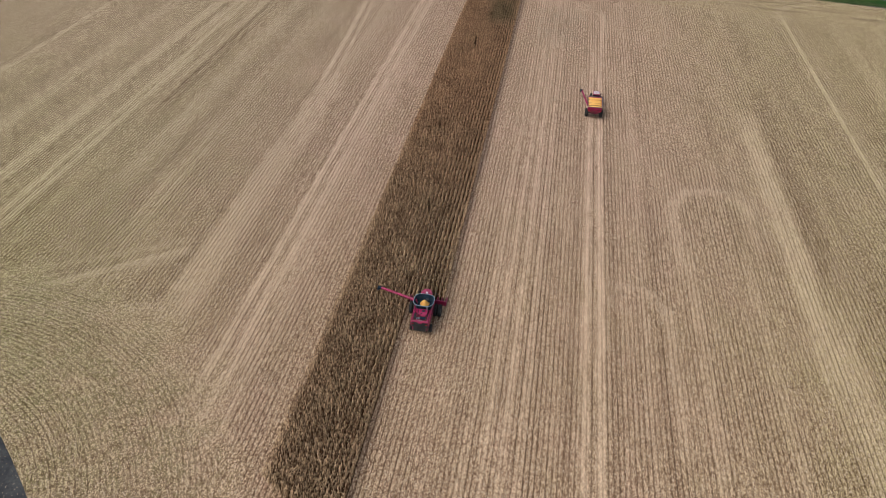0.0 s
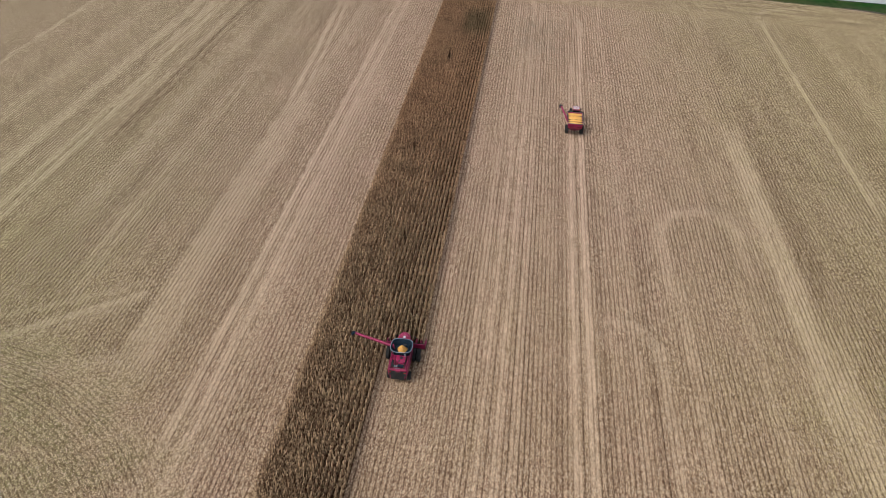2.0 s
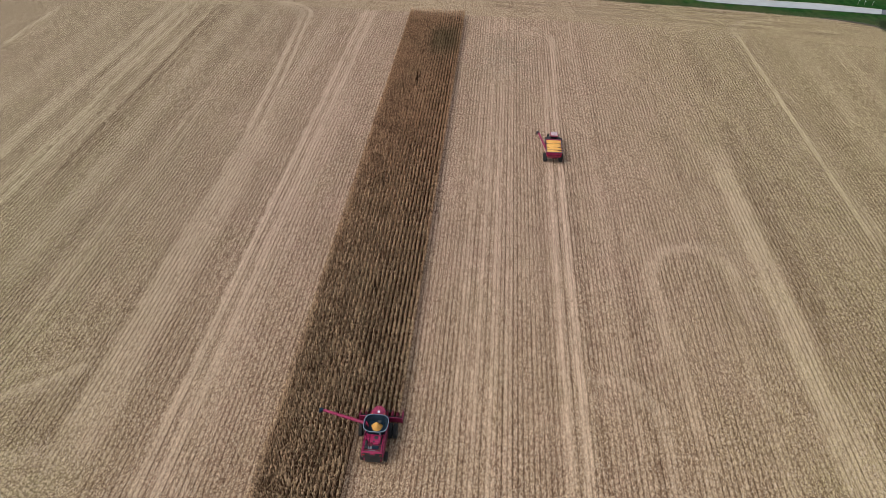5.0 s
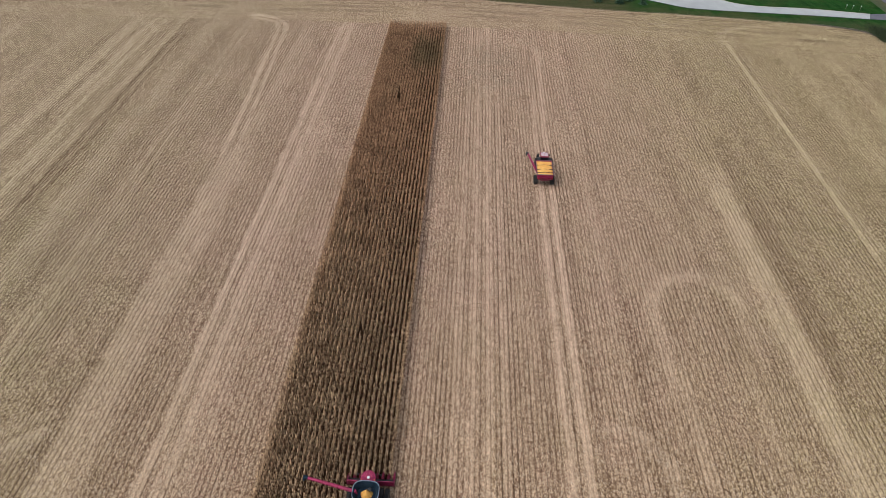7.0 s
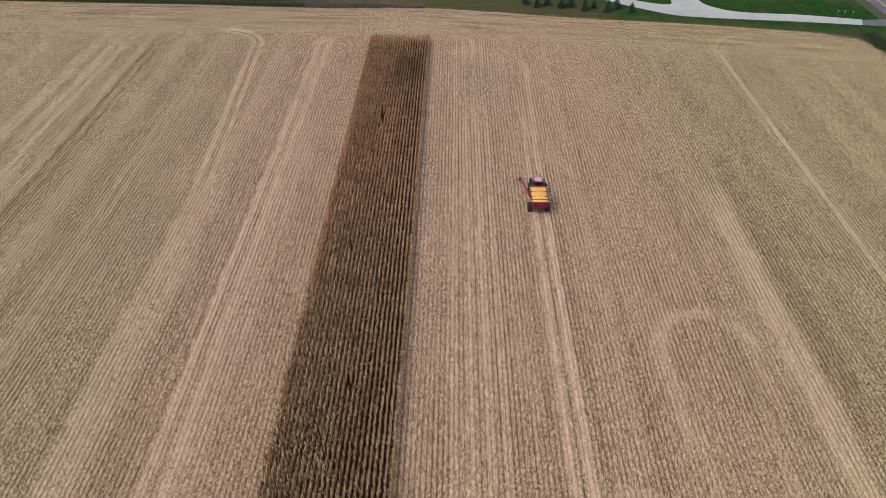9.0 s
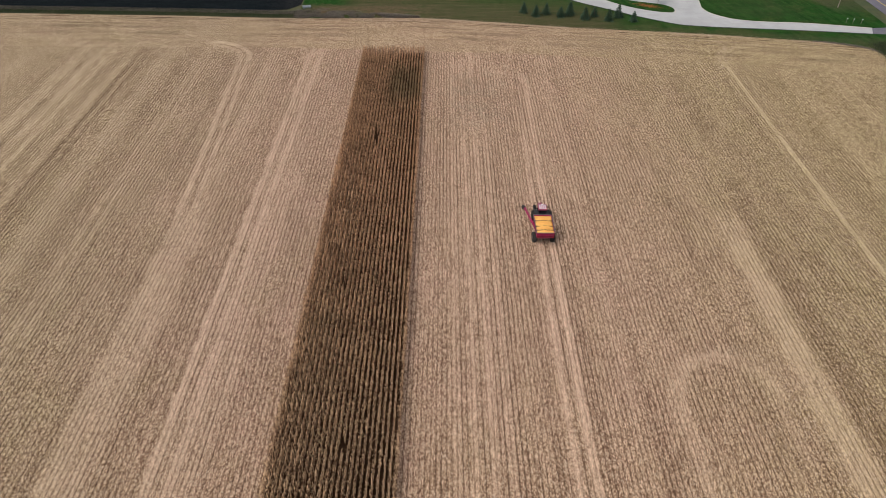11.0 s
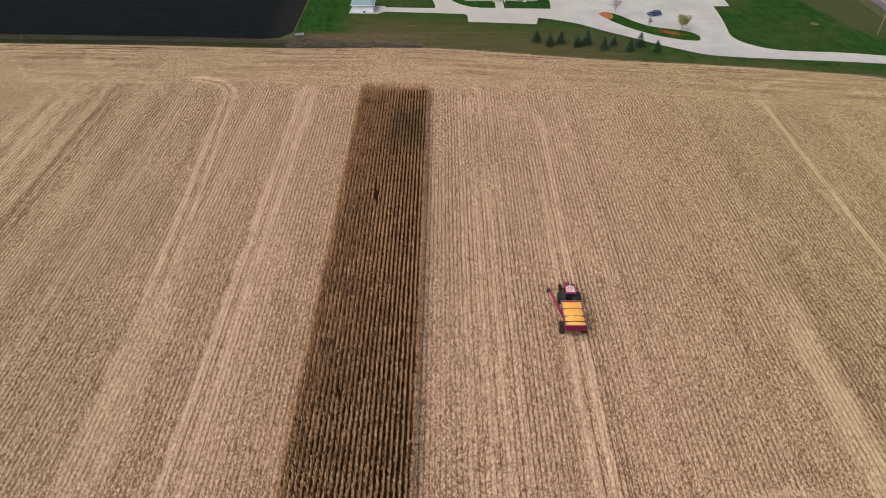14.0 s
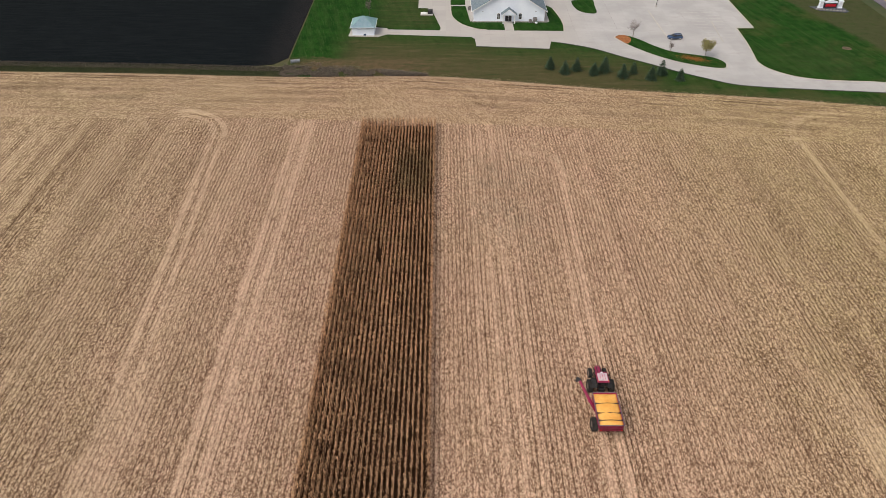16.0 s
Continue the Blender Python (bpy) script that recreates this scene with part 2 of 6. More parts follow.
    if bend != 0.0:
        blot = n.rng(n.noise(co, 0.16, 5, 0.75), 0.36, 0.60, 0.10, 0.85)
        straw = n.mix(n.m("MULTIPLY", bend, blot), straw, (0.190, 0.160, 0.080))
    # the lens's colour cast and corner dimming, painted on the residue: yellower and greener towards the sides, pink in
    # the middle
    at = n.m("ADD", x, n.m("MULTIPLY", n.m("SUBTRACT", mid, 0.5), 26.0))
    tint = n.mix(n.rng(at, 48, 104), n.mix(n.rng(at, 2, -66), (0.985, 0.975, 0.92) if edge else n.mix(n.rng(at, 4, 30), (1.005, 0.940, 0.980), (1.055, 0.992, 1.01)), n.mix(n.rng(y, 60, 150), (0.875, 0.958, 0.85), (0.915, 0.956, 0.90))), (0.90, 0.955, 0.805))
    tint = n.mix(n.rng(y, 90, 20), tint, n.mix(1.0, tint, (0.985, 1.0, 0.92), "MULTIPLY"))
    col = n.mix(n.m("MULTIPLY", n.rng(bits, 0.0, -0.40, 0.0, 0.9), n.rng(chaff, 0.0, 1.0, 1.0, 0.45, False)), straw, STALK_DARK)
    col = n.mix(n.rng(bits, 0.10, 0.46, 0.0, 0.80), col, HUSK)
    col = n.mix(gap, col, SOIL)
    if edge:
        col = n.mix(worn, col, SOIL)
    col = n.mix(n.m("MULTIPLY", n.rng(d1, 0.16, 0.36, 1.0, 0.0), n.rng(n.xyz(c1)[0], 0.70, 0.82, 0.0, 0.9)), col, (0.84, 0.66, 0.48))
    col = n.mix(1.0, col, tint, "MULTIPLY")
    n.bump(grit, 0.5, 0.10)
    return n.done(col)


STRAW, STRAW_DULL, STRAW_DARK = (0.370, 0.250, 0.170), (0.300, 0.200, 0.134), (0.215, 0.140, 0.092)
STRAW_PALE, STRAW_PINK, STRAW_GOLD = (0.450, 0.332, 0.235), (0.425, 0.272, 0.210), (0.312, 0.234, 0.132)
CHAFF, HUSK, STALK_DARK, SOIL = (0.57, 0.415, 0.312), (0.72, 0.540, 0.385), (0.112, 0.064, 0.040), (0.070, 0.038, 0.023)
TRACKS = [  # x, half width, softness, y from, y to, strength
    (-28.8, 0.9, 0.8, 22, 122, 0.72), (-25.9, 0.7, 0.7, 22, 122, 0.6), (-27.4, 2.6, 2.0, 22, 122, 0.55), (-15.7, 0.7, 0.25, 0, 205, 0.85), (-15.2, 1.0, 0.8, 0, 205, 0.3), (-12.7, 0.7, 0.5, 0, 205, 0.8), (-10.2, 1.4, 1.0, 0, 150, 0.35),
    (-26.4, 1.2, 0.9, 125, 200, 0.45), (-23.6, 0.5, 0.6, 140, 200, 0.3), (-45.4, 0.4, 0.4, 40, 205, 0.4), (-47.6, 0.4, 0.4, 40, 205, 0.4),
    (-57.5, 1.2, 1.4, 60, 205, 0.4), (-69.0, 0.6, 0.8, 110, 205, 0.4), (-72.6, 0.5, 0.7, 40, 130, 0.6), (-75.0, 0.5, 0.7, 40, 200, 0.5), (-78.4, 0.9, 0.8, 140, 205, 0.5),
    (-84.0, 1.4, 1.2, 50, 200, 0.5), (-98.0, 0.5, 0.8, 60, 200, 0.45), (-100.2, 0.5, 0.8, 60, 200, 0.45), (-120.0, 0.6, 0.6, 60, 200, 0.6),
    (42.7, 0.45, 0.3, -20, 120, 0.85), (45.1, 0.55, 0.3, -20, 120, 0.95), (26.3, 0.35, 0.35, -30, 200, 0.4),
    (28.9, 0.4, 0.35, -30, 205, 0.5), (31.4, 0.4, 0.35, -30, 205, 0.6), (34.0, 0.35, 0.35, -30, 205, 0.4), (52.5, 0.45, 0.5, -20, 205, 0.3), (61.8, 0.6, 0.6, 0, 60, 0.4),
    (81.8, 1.5, 1.3, 22, 116, 0.85), (84.0, 2.0, 1.6, -5, 44, 0.6), (72.5, 0.6, 0.7, 0, 60, 0.3),
    (120.0, 0.5, 0.7, 60, 190, 0.3), (122.3, 0.5, 0.7, 60, 190, 0.3), (134.0, 0.6, 0.8, 60, 190, 0.3),
]
SWEPT = [  # the same for rows bared of residue
    (-20.6, 1.2, 1.2, 20, 200, 0.15), (-17.1, 0.35, 0.3, 30, 195, 0.45), (-31.4, 0.6, 0.5, 30, 118, 0.4), (107.0, 0.5, 0.3, 85, 192, 0.45), (-66.6, 0.6, 0.3, 90, 205, 1.0), (-64.0, 0.5, 0.3, 90, 205, 0.8), (-37.6, 0.8, 0.6, 130, 200, 0.4), (87.4, 1.6, 1.0, 55, 135, 0.75), (88.4, 1.5, 1.4, 148, 192, 0.65),
    (43.9, 0.5, 0.3, 156, 190, 0.8), (41.2, 0.45, 0.3, 140, 190, 0.6), (31.5, 2.6, 2.0, 158, 184, 0.55), (102.8, 0.6, 0.5, 100, 195, 0.4), (94.0, 1.2, 1.0, 40, 150, 0.4),
    (40.3, 0.5, 0.4, 0, 120, 0.5), (47.6, 0.5, 0.4, 0, 110, 0.4), (55.0, 0.6, 0.5, 0, 190, 0.35), (72.0, 0.8, 0.6, 60, 190, 0.35), (-52.0, 0.8, 0.6, 60, 200, 0.35),
]
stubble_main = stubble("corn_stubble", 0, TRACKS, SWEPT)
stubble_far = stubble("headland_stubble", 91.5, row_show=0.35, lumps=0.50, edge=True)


def dry(name, dark, light, rough=0.8, green=0.0, clumps=False):
    """Dead plant matter, each blade its own tone."""
    n = Nodes(name, rough, spec=0.06)
    tone = n.island()
    if clumps:
        tone = n.m("ADD", n.m("MULTIPLY", n.m("POWER", tone, 1.4), 0.75), n.m("ADD", n.rng(n.noise(n.co(), 1.7, 3, 0.7), 0.40, 0.62, -0.24, 0.42), n.rng(n.noise(n.co(), 0.30, 3, 0.6), 0.38, 0.60, -0.12, 0.12)), clamp=True)
    col = n.mix(tone, dark, light)
    col = n.mix(n.rng(n.noise(n.co(), 0.09, 3), 0.55, 0.72, 0.0, green), col, (0.10, 0.115, 0.05))
    if clumps:
        x, y, _ = n.xyz(n.co())
        late = n.m("MULTIPLY", n.near(x, 13.5, 2.0, 4.0), n.near(y, 176.0, 4.0, 12.0))          # a patch that ripened later
        col = n.mix(n.m("MULTIPLY", late, 0.55), col, (0.085, 0.090, 0.048))
        col = n.mix(1.0, col, n.mix(n.rng(y, 40, 130), (0.95, 1.0, 1.0), (1.03, 0.98, 0.96)), "MULTIPLY")
    return n.done(col)


corn_leaf = dry("dry_corn_leaf", (0.096, 0.045, 0.024), (0.82, 0.535, 0.330), green=0.2, clumps=True)
residue = dry("corn_residue", (0.23, 0.155, 0.10), (0.64, 0.50, 0.37))
weed = dry("dry_weeds", (0.050, 0.045, 0.042), (0.270, 0.230, 0.190), green=0.5)
rank = dry("ditch_grass", (0.018, 0.034, 0.016), (0.075, 0.085, 0.048))


def lawn_material():
    n = Nodes("mown_grass", 0.95, spec=0.03)
    co = n.co()
    x, y, _ = n.xyz(co)
    wide, mid, fine = n.noise(co, 0.06, 4), n.noise(co, 0.45, 4), n.noise(co, 5.0, 4, 0.7)
    stripe = n.m("MULTIPLY_ADD", n.m("SINE", n.m("MULTIPLY", n.m("ADD", n.m("MULTIPLY", x, 0.55), n.m("MULTIPLY", y, 0.12)), 3.4)), 0.5, 0.5)
    green = n.mix(n.rng(n.noise(co, 0.22, 5, 0.7), 0.36, 0.64), (0.005, 0.036, 0.005), (0.015, 0.064, 0.010))
    green = n.mix(n.m("MULTIPLY", stripe, n.rng(wide, 0.40, 0.60, 0.12, 0.5)), green, (0.032, 0.070, 0.018))
    green = n.mix(n.m("MULTIPLY", n.rng(n.noise(co, 0.035, 5, 0.7), 0.48, 0.62, 0.0, 0.7), n.rng(x, 70, 100)), green, (0.056, 0.068, 0.022))
    blade = n.noise(n.vec(n.m("MULTIPLY", n.m("ADD", x, n.m("MULTIPLY", y, 0.22)), 1.6), n.m("MULTIPLY", y, 0.12)), 1.0, 5, 0.75)
    green = n.mix(n.rng(blade, 0.52, 0.66, 0.0, 0.55), green, (0.046, 0.088, 0.026))
    green = n.mix(n.rng(blade, 0.47, 0.34, 0.0, 0.6), green, (0.004, 0.028, 0.005))
    worn = n.m("MULTIPLY", n.near(x, 36, 38, 14), n.rng(n.m("ADD", n.m("ADD", y, n.m("MULTIPLY", x, 0.22)), n.m("MULTIPLY", wide, 14.0)), 256, 276, 1.0, 0.0))         # thin, parched strip by the field
    worn = n.m("MAXIMUM", worn, n.m("MULTIPLY", n.rng(n.m("ADD", n.m("ADD", x, n.m("MULTIPLY", n.m("SUBTRACT", y, 250.0), 0.28)), n.m("MULTIPLY", mid, 3.0)), 153, 156, 0.0, 0.9), n.rng(y, 232, 246)))
    worn = n.m("MAXIMUM", worn, n.m("MULTIPLY", n.near(x, 128, 8, 14), n.m("MULTIPLY", n.near(y, 240, 4, 12), 0.22)))
    worn = n.m("MAXIMUM", worn, n.m("MULTIPLY", n.near(x, 8, 6, 8), n.m("MULTIPLY", n.rng(y, 262, 268), 0.55)))
    strip = n.m("ADD", n.m("ADD", y, n.m("MULTIPLY", x, 0.146)), n.m("MULTIPLY", n.m("SUBTRACT", n.noise(co, 0.16, 5, 0.7), 0.5), 9.0))
    worn = n.m("MAXIMUM", worn, n.m("MULTIPLY", n.rng(strip, 233.5, 238.0, 0.5, 0.0), n.rng(x, 60, 80)))
    worn = n.m("MULTIPLY", worn, n.rng(mid, 0.32, 0.55, 0.6, 1.0))
    low = n.rng(n.m("ADD", n.m("ADD", y, n.m("MULTIPLY", x, 0.22)), n.m("MULTIPLY", mid, 8.0)), 244, 262)
    brown = n.mix(n.rng(mid, 0.35, 0.65), (0.088, 0.071, 0.038), (0.066, 0.064, 0.029))
    brown = n.mix(low, brown, (0.052, 0.062, 0.023))
    tan = n.m("MULTIPLY", n.near(n.m("ADD", x, n.m("MULTIPLY", mid, 10.0)), 2, 14, 14), n.near(n.m("ADD", y, n.m("MULTIPLY", n.m("SUBTRACT", mid, 0.5), 9.0)), 236, 2.5, 4.5))
    worn = n.m("MAXIMUM", worn, tan)
    brown = n.mix(n.m("MULTIPLY", tan, n.rng(mid, 0.40, 0.58)), brown, (0.115, 0.080, 0.048))
    wisps = n.noise(n.vec(n.m("MULTIPLY", n.m("ADD", x, n.m("MULTIPLY", y, 0.4)), 0.07), n.m("MULTIPLY", y, 0.55)), 1.0, 5, 0.7)
    brown = n.mix(n.rng(wisps, 0.50, 0.66, 0.0, 0.7), brown, (0.108, 0.083, 0.048))
    brown = n.mix(n.rng(wisps, 0.46, 0.34, 0.0, 0.75), brown, (0.034, 0.056, 0.020))
    brown = n.mix(n.rng(x, 118, 138, 0.0, 0.8), brown, (0.064, 0.066, 0.034))
    col = n.mix(worn, green, brown)
    col = n.mix(n.rng(fine, 0.34, 0.54, 0.6, 0.0), col, (0.014, 0.026, 0.009))
    col = n.mix(n.rng(n.noise(co, 1.6, 5, 0.75), 0.54, 0.72, 0.0, 0.3), col, (0.085, 0.075, 0.040))
    n.bump(fine, 0.4, 0.05)
    return n.done(col)


def plain(name, a, b, scale, rough, fine=0.0, metal=0.0, bump=0.0, spec=0.3, scale2=None):
    """Two tones over a slow noise, with a finer one on top."""
    n = Nodes(name, rough, metal, spec)
    co = n.co()
    col = n.mix(n.rng(n.noise(co, scale, 5), 0.35, 0.65), a, b)
    f = n.noise(co, scale2 or scale * 9, 4, 0.7)
    if fine:
        col = n.mix(n.rng(f, 0.32, 0.52, fine, 0.0), col, tuple(0.35 * k for k in a))
    if bump:
        n.bump(f, bump, 0.03)
    return n.done(col)


lawn_grass = lawn_material()
wild_grass = plain("rough_grass", (0.035, 0.055, 0.02), (0.075, 0.07, 0.03), 0.05, 0.9, 0.4, bump=0.4)


def ploughed_material():
    """Black tilled soil: clods in faint lines, a few pale stalks, browner at the grass edge."""
    n = Nodes("ploughed_black_soil", 0.98, spec=0.02)
    co = n.co()
    x, y, _ = n.xyz(co)
    lines = n.noise(n.vec(n.m("MULTIPLY", x, 0.10), n.m("MULTIPLY", y, 1.1)), 1.0, 5, 0.7)
    clod = n.noise(co, 2.4, 5, 0.72)
    col = n.mix(n.rng(clod, 0.35, 0.62), (0.0016, 0.0030, 0.0044), (0.0150, 0.0190, 0.0210))
    col = n.mix(n.rng(lines, 0.40, 0.60, 0.55, 0.0), col, (0.0026, 0.0040, 0.0052))
    side = n.rng(n.m("ADD", x, n.m("MULTIPLY", n.noise(co, 0.3, 4), 8.0)), -33, -23)
    col = n.mix(n.m("MULTIPLY", side, n.rng(clod, 0.40, 0.62, 0.0, 0.75)), col, (0.034, 0.031, 0.032))
    d, chip = n.cells(n.vec(n.m("MULTIPLY", x, 0.45), y), 1.6)
    col = n.mix(n.m("MULTIPLY", n.rng(d, 0.10, 0.2, 1.0, 0.0), n.rng(n.xyz(chip)[0], 0.86, 0.95, 0.0, 0.7)), col, (0.055, 0.05, 0.045))
    n.bump(clod, 0.9, 0.15)
    return n.done(col)


ploughed = ploughed_material()


def slabs():
    """Cast concrete in bays, each of its own shade, with stains and fine joints."""
    n = Nodes("pale_concrete", 0.85, spec=0.25)
    co = n.co()
    x, y, _ = n.xyz(co)
    bx, by = n.m("DIVIDE", n.m("ADD", x, 2.0), 4.6), n.m("DIVIDE", y, 4.6)
    bay = n.white(n.m("ADD", n.m("MULTIPLY", n.m("FLOOR", bx), 13.7), n.m("FLOOR", by)))
    col = n.mix(n.rng(n.noise(co, 0.10, 5), 0.35, 0.65), (0.355, 0.354, 0.362), (0.425, 0.424, 0.430))
    col = n.mix(n.rng(n.m("ADD", x, n.m("MULTIPLY", n.noise(co, 0.07, 3), 14.0)), 62, 78, 0.6, 0.0), col, (0.405, 0.382, 0.362))
    col = n.mix(n.m("MULTIPLY", bay, 0.30), col, (0.315, 0.305, 0.305))
    col = n.mix(n.rng(n.noise(n.vec(n.m("MULTIPLY", x, 0.25), y), 0.5, 5, 0.7), 0.55, 0.75, 0.0, 0.45), col, (0.27, 0.25, 0.245))
    edge = n.m("MAXIMUM", n.m("ABSOLUTE", n.m("SUBTRACT", n.m("FRACT", bx), 0.5)), n.m("ABSOLUTE", n.m("SUBTRACT", n.m("FRACT", by), 0.5)))
    col = n.mix(n.rng(edge, 0.485, 0.497, 0.0, 0.16), col, (0.22, 0.20, 0.19))
    return n.done(col)


concrete = slabs()
joint_fill = plain("joint_sealant", (0.42, 0.395, 0.34), (0.47, 0.44, 0.38), 0.5, 0.9)
worn_paint = plain("worn_white_paint", (0.44, 0.43, 0.415), (0.50, 0.485, 0.46), 0.8, 0.9)
asphalt = plain("asphalt", (0.10, 0.095, 0.12), (0.14, 0.13, 0.16), 0.2, 0.9, 0.2, bump=0.2)
paint_line = plain("road_paint", (0.60, 0.45, 0.08), (0.70, 0.55, 0.12), 0.6, 0.8)
dark_ground = plain("dark_grey_ground", (0.040, 0.040, 0.044), (0.075, 0.072, 0.072), 0.3, 0.98, 0.5, bump=0.8, spec=0.05, scale2=3.0)
shaded_soil = plain("shade_toned_soil", (0.030, 0.016, 0.009), (0.060, 0.034, 0.020), 0.4, 0.98, 0.5, bump=0.6, spec=0.02, scale2=4.0)
mulch_mat = plain("bark_mulch", (0.24, 0.085, 0.030), (0.36, 0.14, 0.05), 0.9, 0.95, 0.5, bump=0.6)
dirt_mat = plain("bare_dirt", (0.085, 0.062, 0.042), (0.14, 0.10, 0.07), 0.9, 0.95, 0.4, bump=0.5)
leaf_litter = dry("fallen_leaves", (0.13, 0.055, 0.018), (0.30, 0.125, 0.035))
slate_mat = plain("dark_slate_chips", (0.045, 0.055, 0.075), (0.09, 0.10, 0.125), 0.9, 0.9, 0.4, bump=0.5)
gravel_mat = plain("grey_gravel", (0.22, 0.21, 0.21), (0.32, 0.30, 0.30), 0.8, 0.95, 0.4, bump=0.5)
white_siding = plain("white_siding", (0.68, 0.75, 0.87), (0.73, 0.80, 0.91), 0.3, 0.6, 0.04)
white_trim = plain("white_trim", (0.68, 0.70, 0.74), (0.74, 0.76, 0.79), 0.5, 0.5)
shingle_blue = plain("blue_grey_shingles", (0.12, 0.17, 0.21), (0.17, 0.22, 0.26), 1.2, 0.9, 0.35, bump=0.4)
roof_teal = plain("sky_paled_roofing", (0.17, 0.31, 0.345), (0.215, 0.36, 0.39), 0.6, 0.7, 0.12)
roof_teal_dark = plain("blue_shingle", (0.15, 0.25, 0.31), (0.20, 0.30, 0.36), 1.5, 0.85, 0.25, bump=0.3)
door_dark = plain("dark_door", (0.02, 0.022, 0.03), (0.035, 0.035, 0.045), 0.8, 0.4)
red_paint = plain("red_machine_paint", (0.20, 0.006, 0.045), (0.29, 0.010, 0.070), 0.5, 0.42, 0.25, spec=0.5)
red_faded = plain("faded_red_paint", (0.42, 0.07, 0.13), (0.52, 0.10, 0.17), 1.2, 0.5, 0.2)
roof_pale = plain("sky_glint_plastic", (0.46, 0.38, 0.42), (0.58, 0.50, 0.53), 1.6, 0.55, 0.2)
red_dusty = plain("dusty_red_paint", (0.12, 0.008, 0.026), (0.20, 0.020, 0.045), 1.6, 0.65, 0.45)
black_rubber = plain("tyre_rubber", (0.016, 0.016, 0.017), (0.035, 0.032, 0.030), 1.2, 0.9, 0.2)
deck_dirt = plain("dusty_brown_deck", (0.055, 0.035, 0.033), (0.12, 0.085, 0.072), 1.4, 0.8, 0.35)
black_metal = plain("black_painted_metal", (0.018, 0.018, 0.020), (0.035, 0.035, 0.038), 0.8, 0.55)
grey_metal = plain("galvanised_metal", (0.26, 0.28, 0.31), (0.36, 0.38, 0.41), 1.0, 0.42, 0.1, metal=0.8)
tank_skin = plain("dark_tank_skin", (0.008, 0.016, 0.028), (0.016, 0.030, 0.048), 0.9, 0.75, spec=0.12)
pale_rim = plain("pale_rubber_rim", (0.15, 0.20, 0.26), (0.22, 0.28, 0.34), 1.0, 0.6)
rail_paint = plain("faded_rail_paint", (0.13, 0.10, 0.125), (0.20, 0.155, 0.185), 1.2, 0.6, 0.15)
rim_paint = plain("wheel_rim_paint", (0.13, 0.10, 0.09), (0.18, 0.14, 0.12), 1.0, 0.6)
grain_mat = plain("maize_kernels", (0.72, 0.34, 0.075), (0.82, 0.45, 0.125), 0.5, 0.75, 0.25, bump=0.3, scale2=14.0)
glass_dark = plain("tinted_glass", (0.015, 0.018, 0.022), (0.025, 0.028, 0.033), 0.5, 0.06, spec=0.6)
car_blue = plain("blue_car_paint", (0.016, 0.042, 0.105), (0.024, 0.058, 0.13), 0.6, 0.22, spec=0.6)
car_silver = plain("silver_plastic", (0.45, 0.46, 0.48), (0.52, 0.53, 0.55), 0.6, 0.35)
lamp_red = plain("red_lens", (0.45, 0.02, 0.02), (0.50, 0.03, 0.03), 2.0, 0.25)
lamp_amber = plain("amber_lens", (0.75, 0.30, 0.03), (0.80, 0.35, 0.04), 2.0, 0.25)
lamp_clear = plain("clear_lens", (0.70, 0.72, 0.74), (0.78, 0.79, 0.80), 2.0, 0.2)
bark = plain("tree_bark", (0.12, 0.09, 0.07), (0.20, 0.155, 0.12), 2.0, 0.95, 0.3)
wood_pole = plain("weathered_pole", (0.16, 0.13, 0.11), (0.24, 0.20, 0.17), 1.0, 0.9, 0.2)
spruce_needles = dry("spruce_needles", (0.014, 0.038, 0.024), (0.090, 0.145, 0.090))
yellow_leaves = dry("yellow_leaves", (0.13, 0.13, 0.055), (0.40, 0.37, 0.16))
twig_mat = dry("bare_twigs", (0.11, 0.092, 0.088), (0.23, 0.19, 0.18))
sign_red = plain("red_sign_panel", (0.45, 0.015, 0.03), (0.55, 0.02, 0.04), 1.0, 0.4)


# ---- mesh helpers ----
def mesh_of(name, verts, loops, size, material):
    """A mesh from arrays: loops holds the corners of faces that all have size corners."""
    me = bpy.data.meshes.new(name)
    verts, loops = np.ascontiguousarray(verts, np.float32), np.ascontiguousarray(loops, np.int32).ravel()
    me.vertices.add(len(verts))
    me.vertices.foreach_set("co", verts.ravel())
    me.loops.add(len(loops))
    me.loops.foreach_set("vertex_index", loops)
    count = len(loops) // size
    me.polygons.add(count)
    me.polygons.foreach_set("loop_start", np.arange(count, dtype=np.int32) * size)
    me.update(calc_edges=True)
    me.materials.append(material)
    return me


def part(name, bm, material, parent=None, label=""):
    me = bpy.data.meshes.new(name)
    bmesh.ops.recalc_face_normals(bm, faces=bm.faces[:])
    bm.to_mesh(me)
    bm.free()
    me.materials.append(material)
    ob = new(name, me)
    if parent is not None:
        ob.parent = parent
    return tagged(ob, label)


def thing(name, label, category, m=None, group="", kind=""):
    ob = new(name)
    if m is not None:
        ob.matrix_basis = m
    return tagged(ob, label, category, group, kind)


def box(bm, c, s, bevel=0.0, turn=None):
    vs = bmesh.ops.create_cube(bm, size=1.0)["verts"]
    for v in vs:
        v.co = Vector((v.co.x * s[0], v.co.y * s[1], v.co.z * s[2]))
    if bevel:
        es = {e for v in vs for e in v.link_edges}
        out = bmesh.ops.bevel(bm, geom=list(es), offset=bevel, segments=1, affect="EDGES", profile=0.5)
        vs = list({v for f in out["faces"] for v in f.verts} | {v for v in vs if v.is_valid})
    for v in vs:
        v.co = (turn @ v.co if turn else v.co) + Vector(c)
    return bm


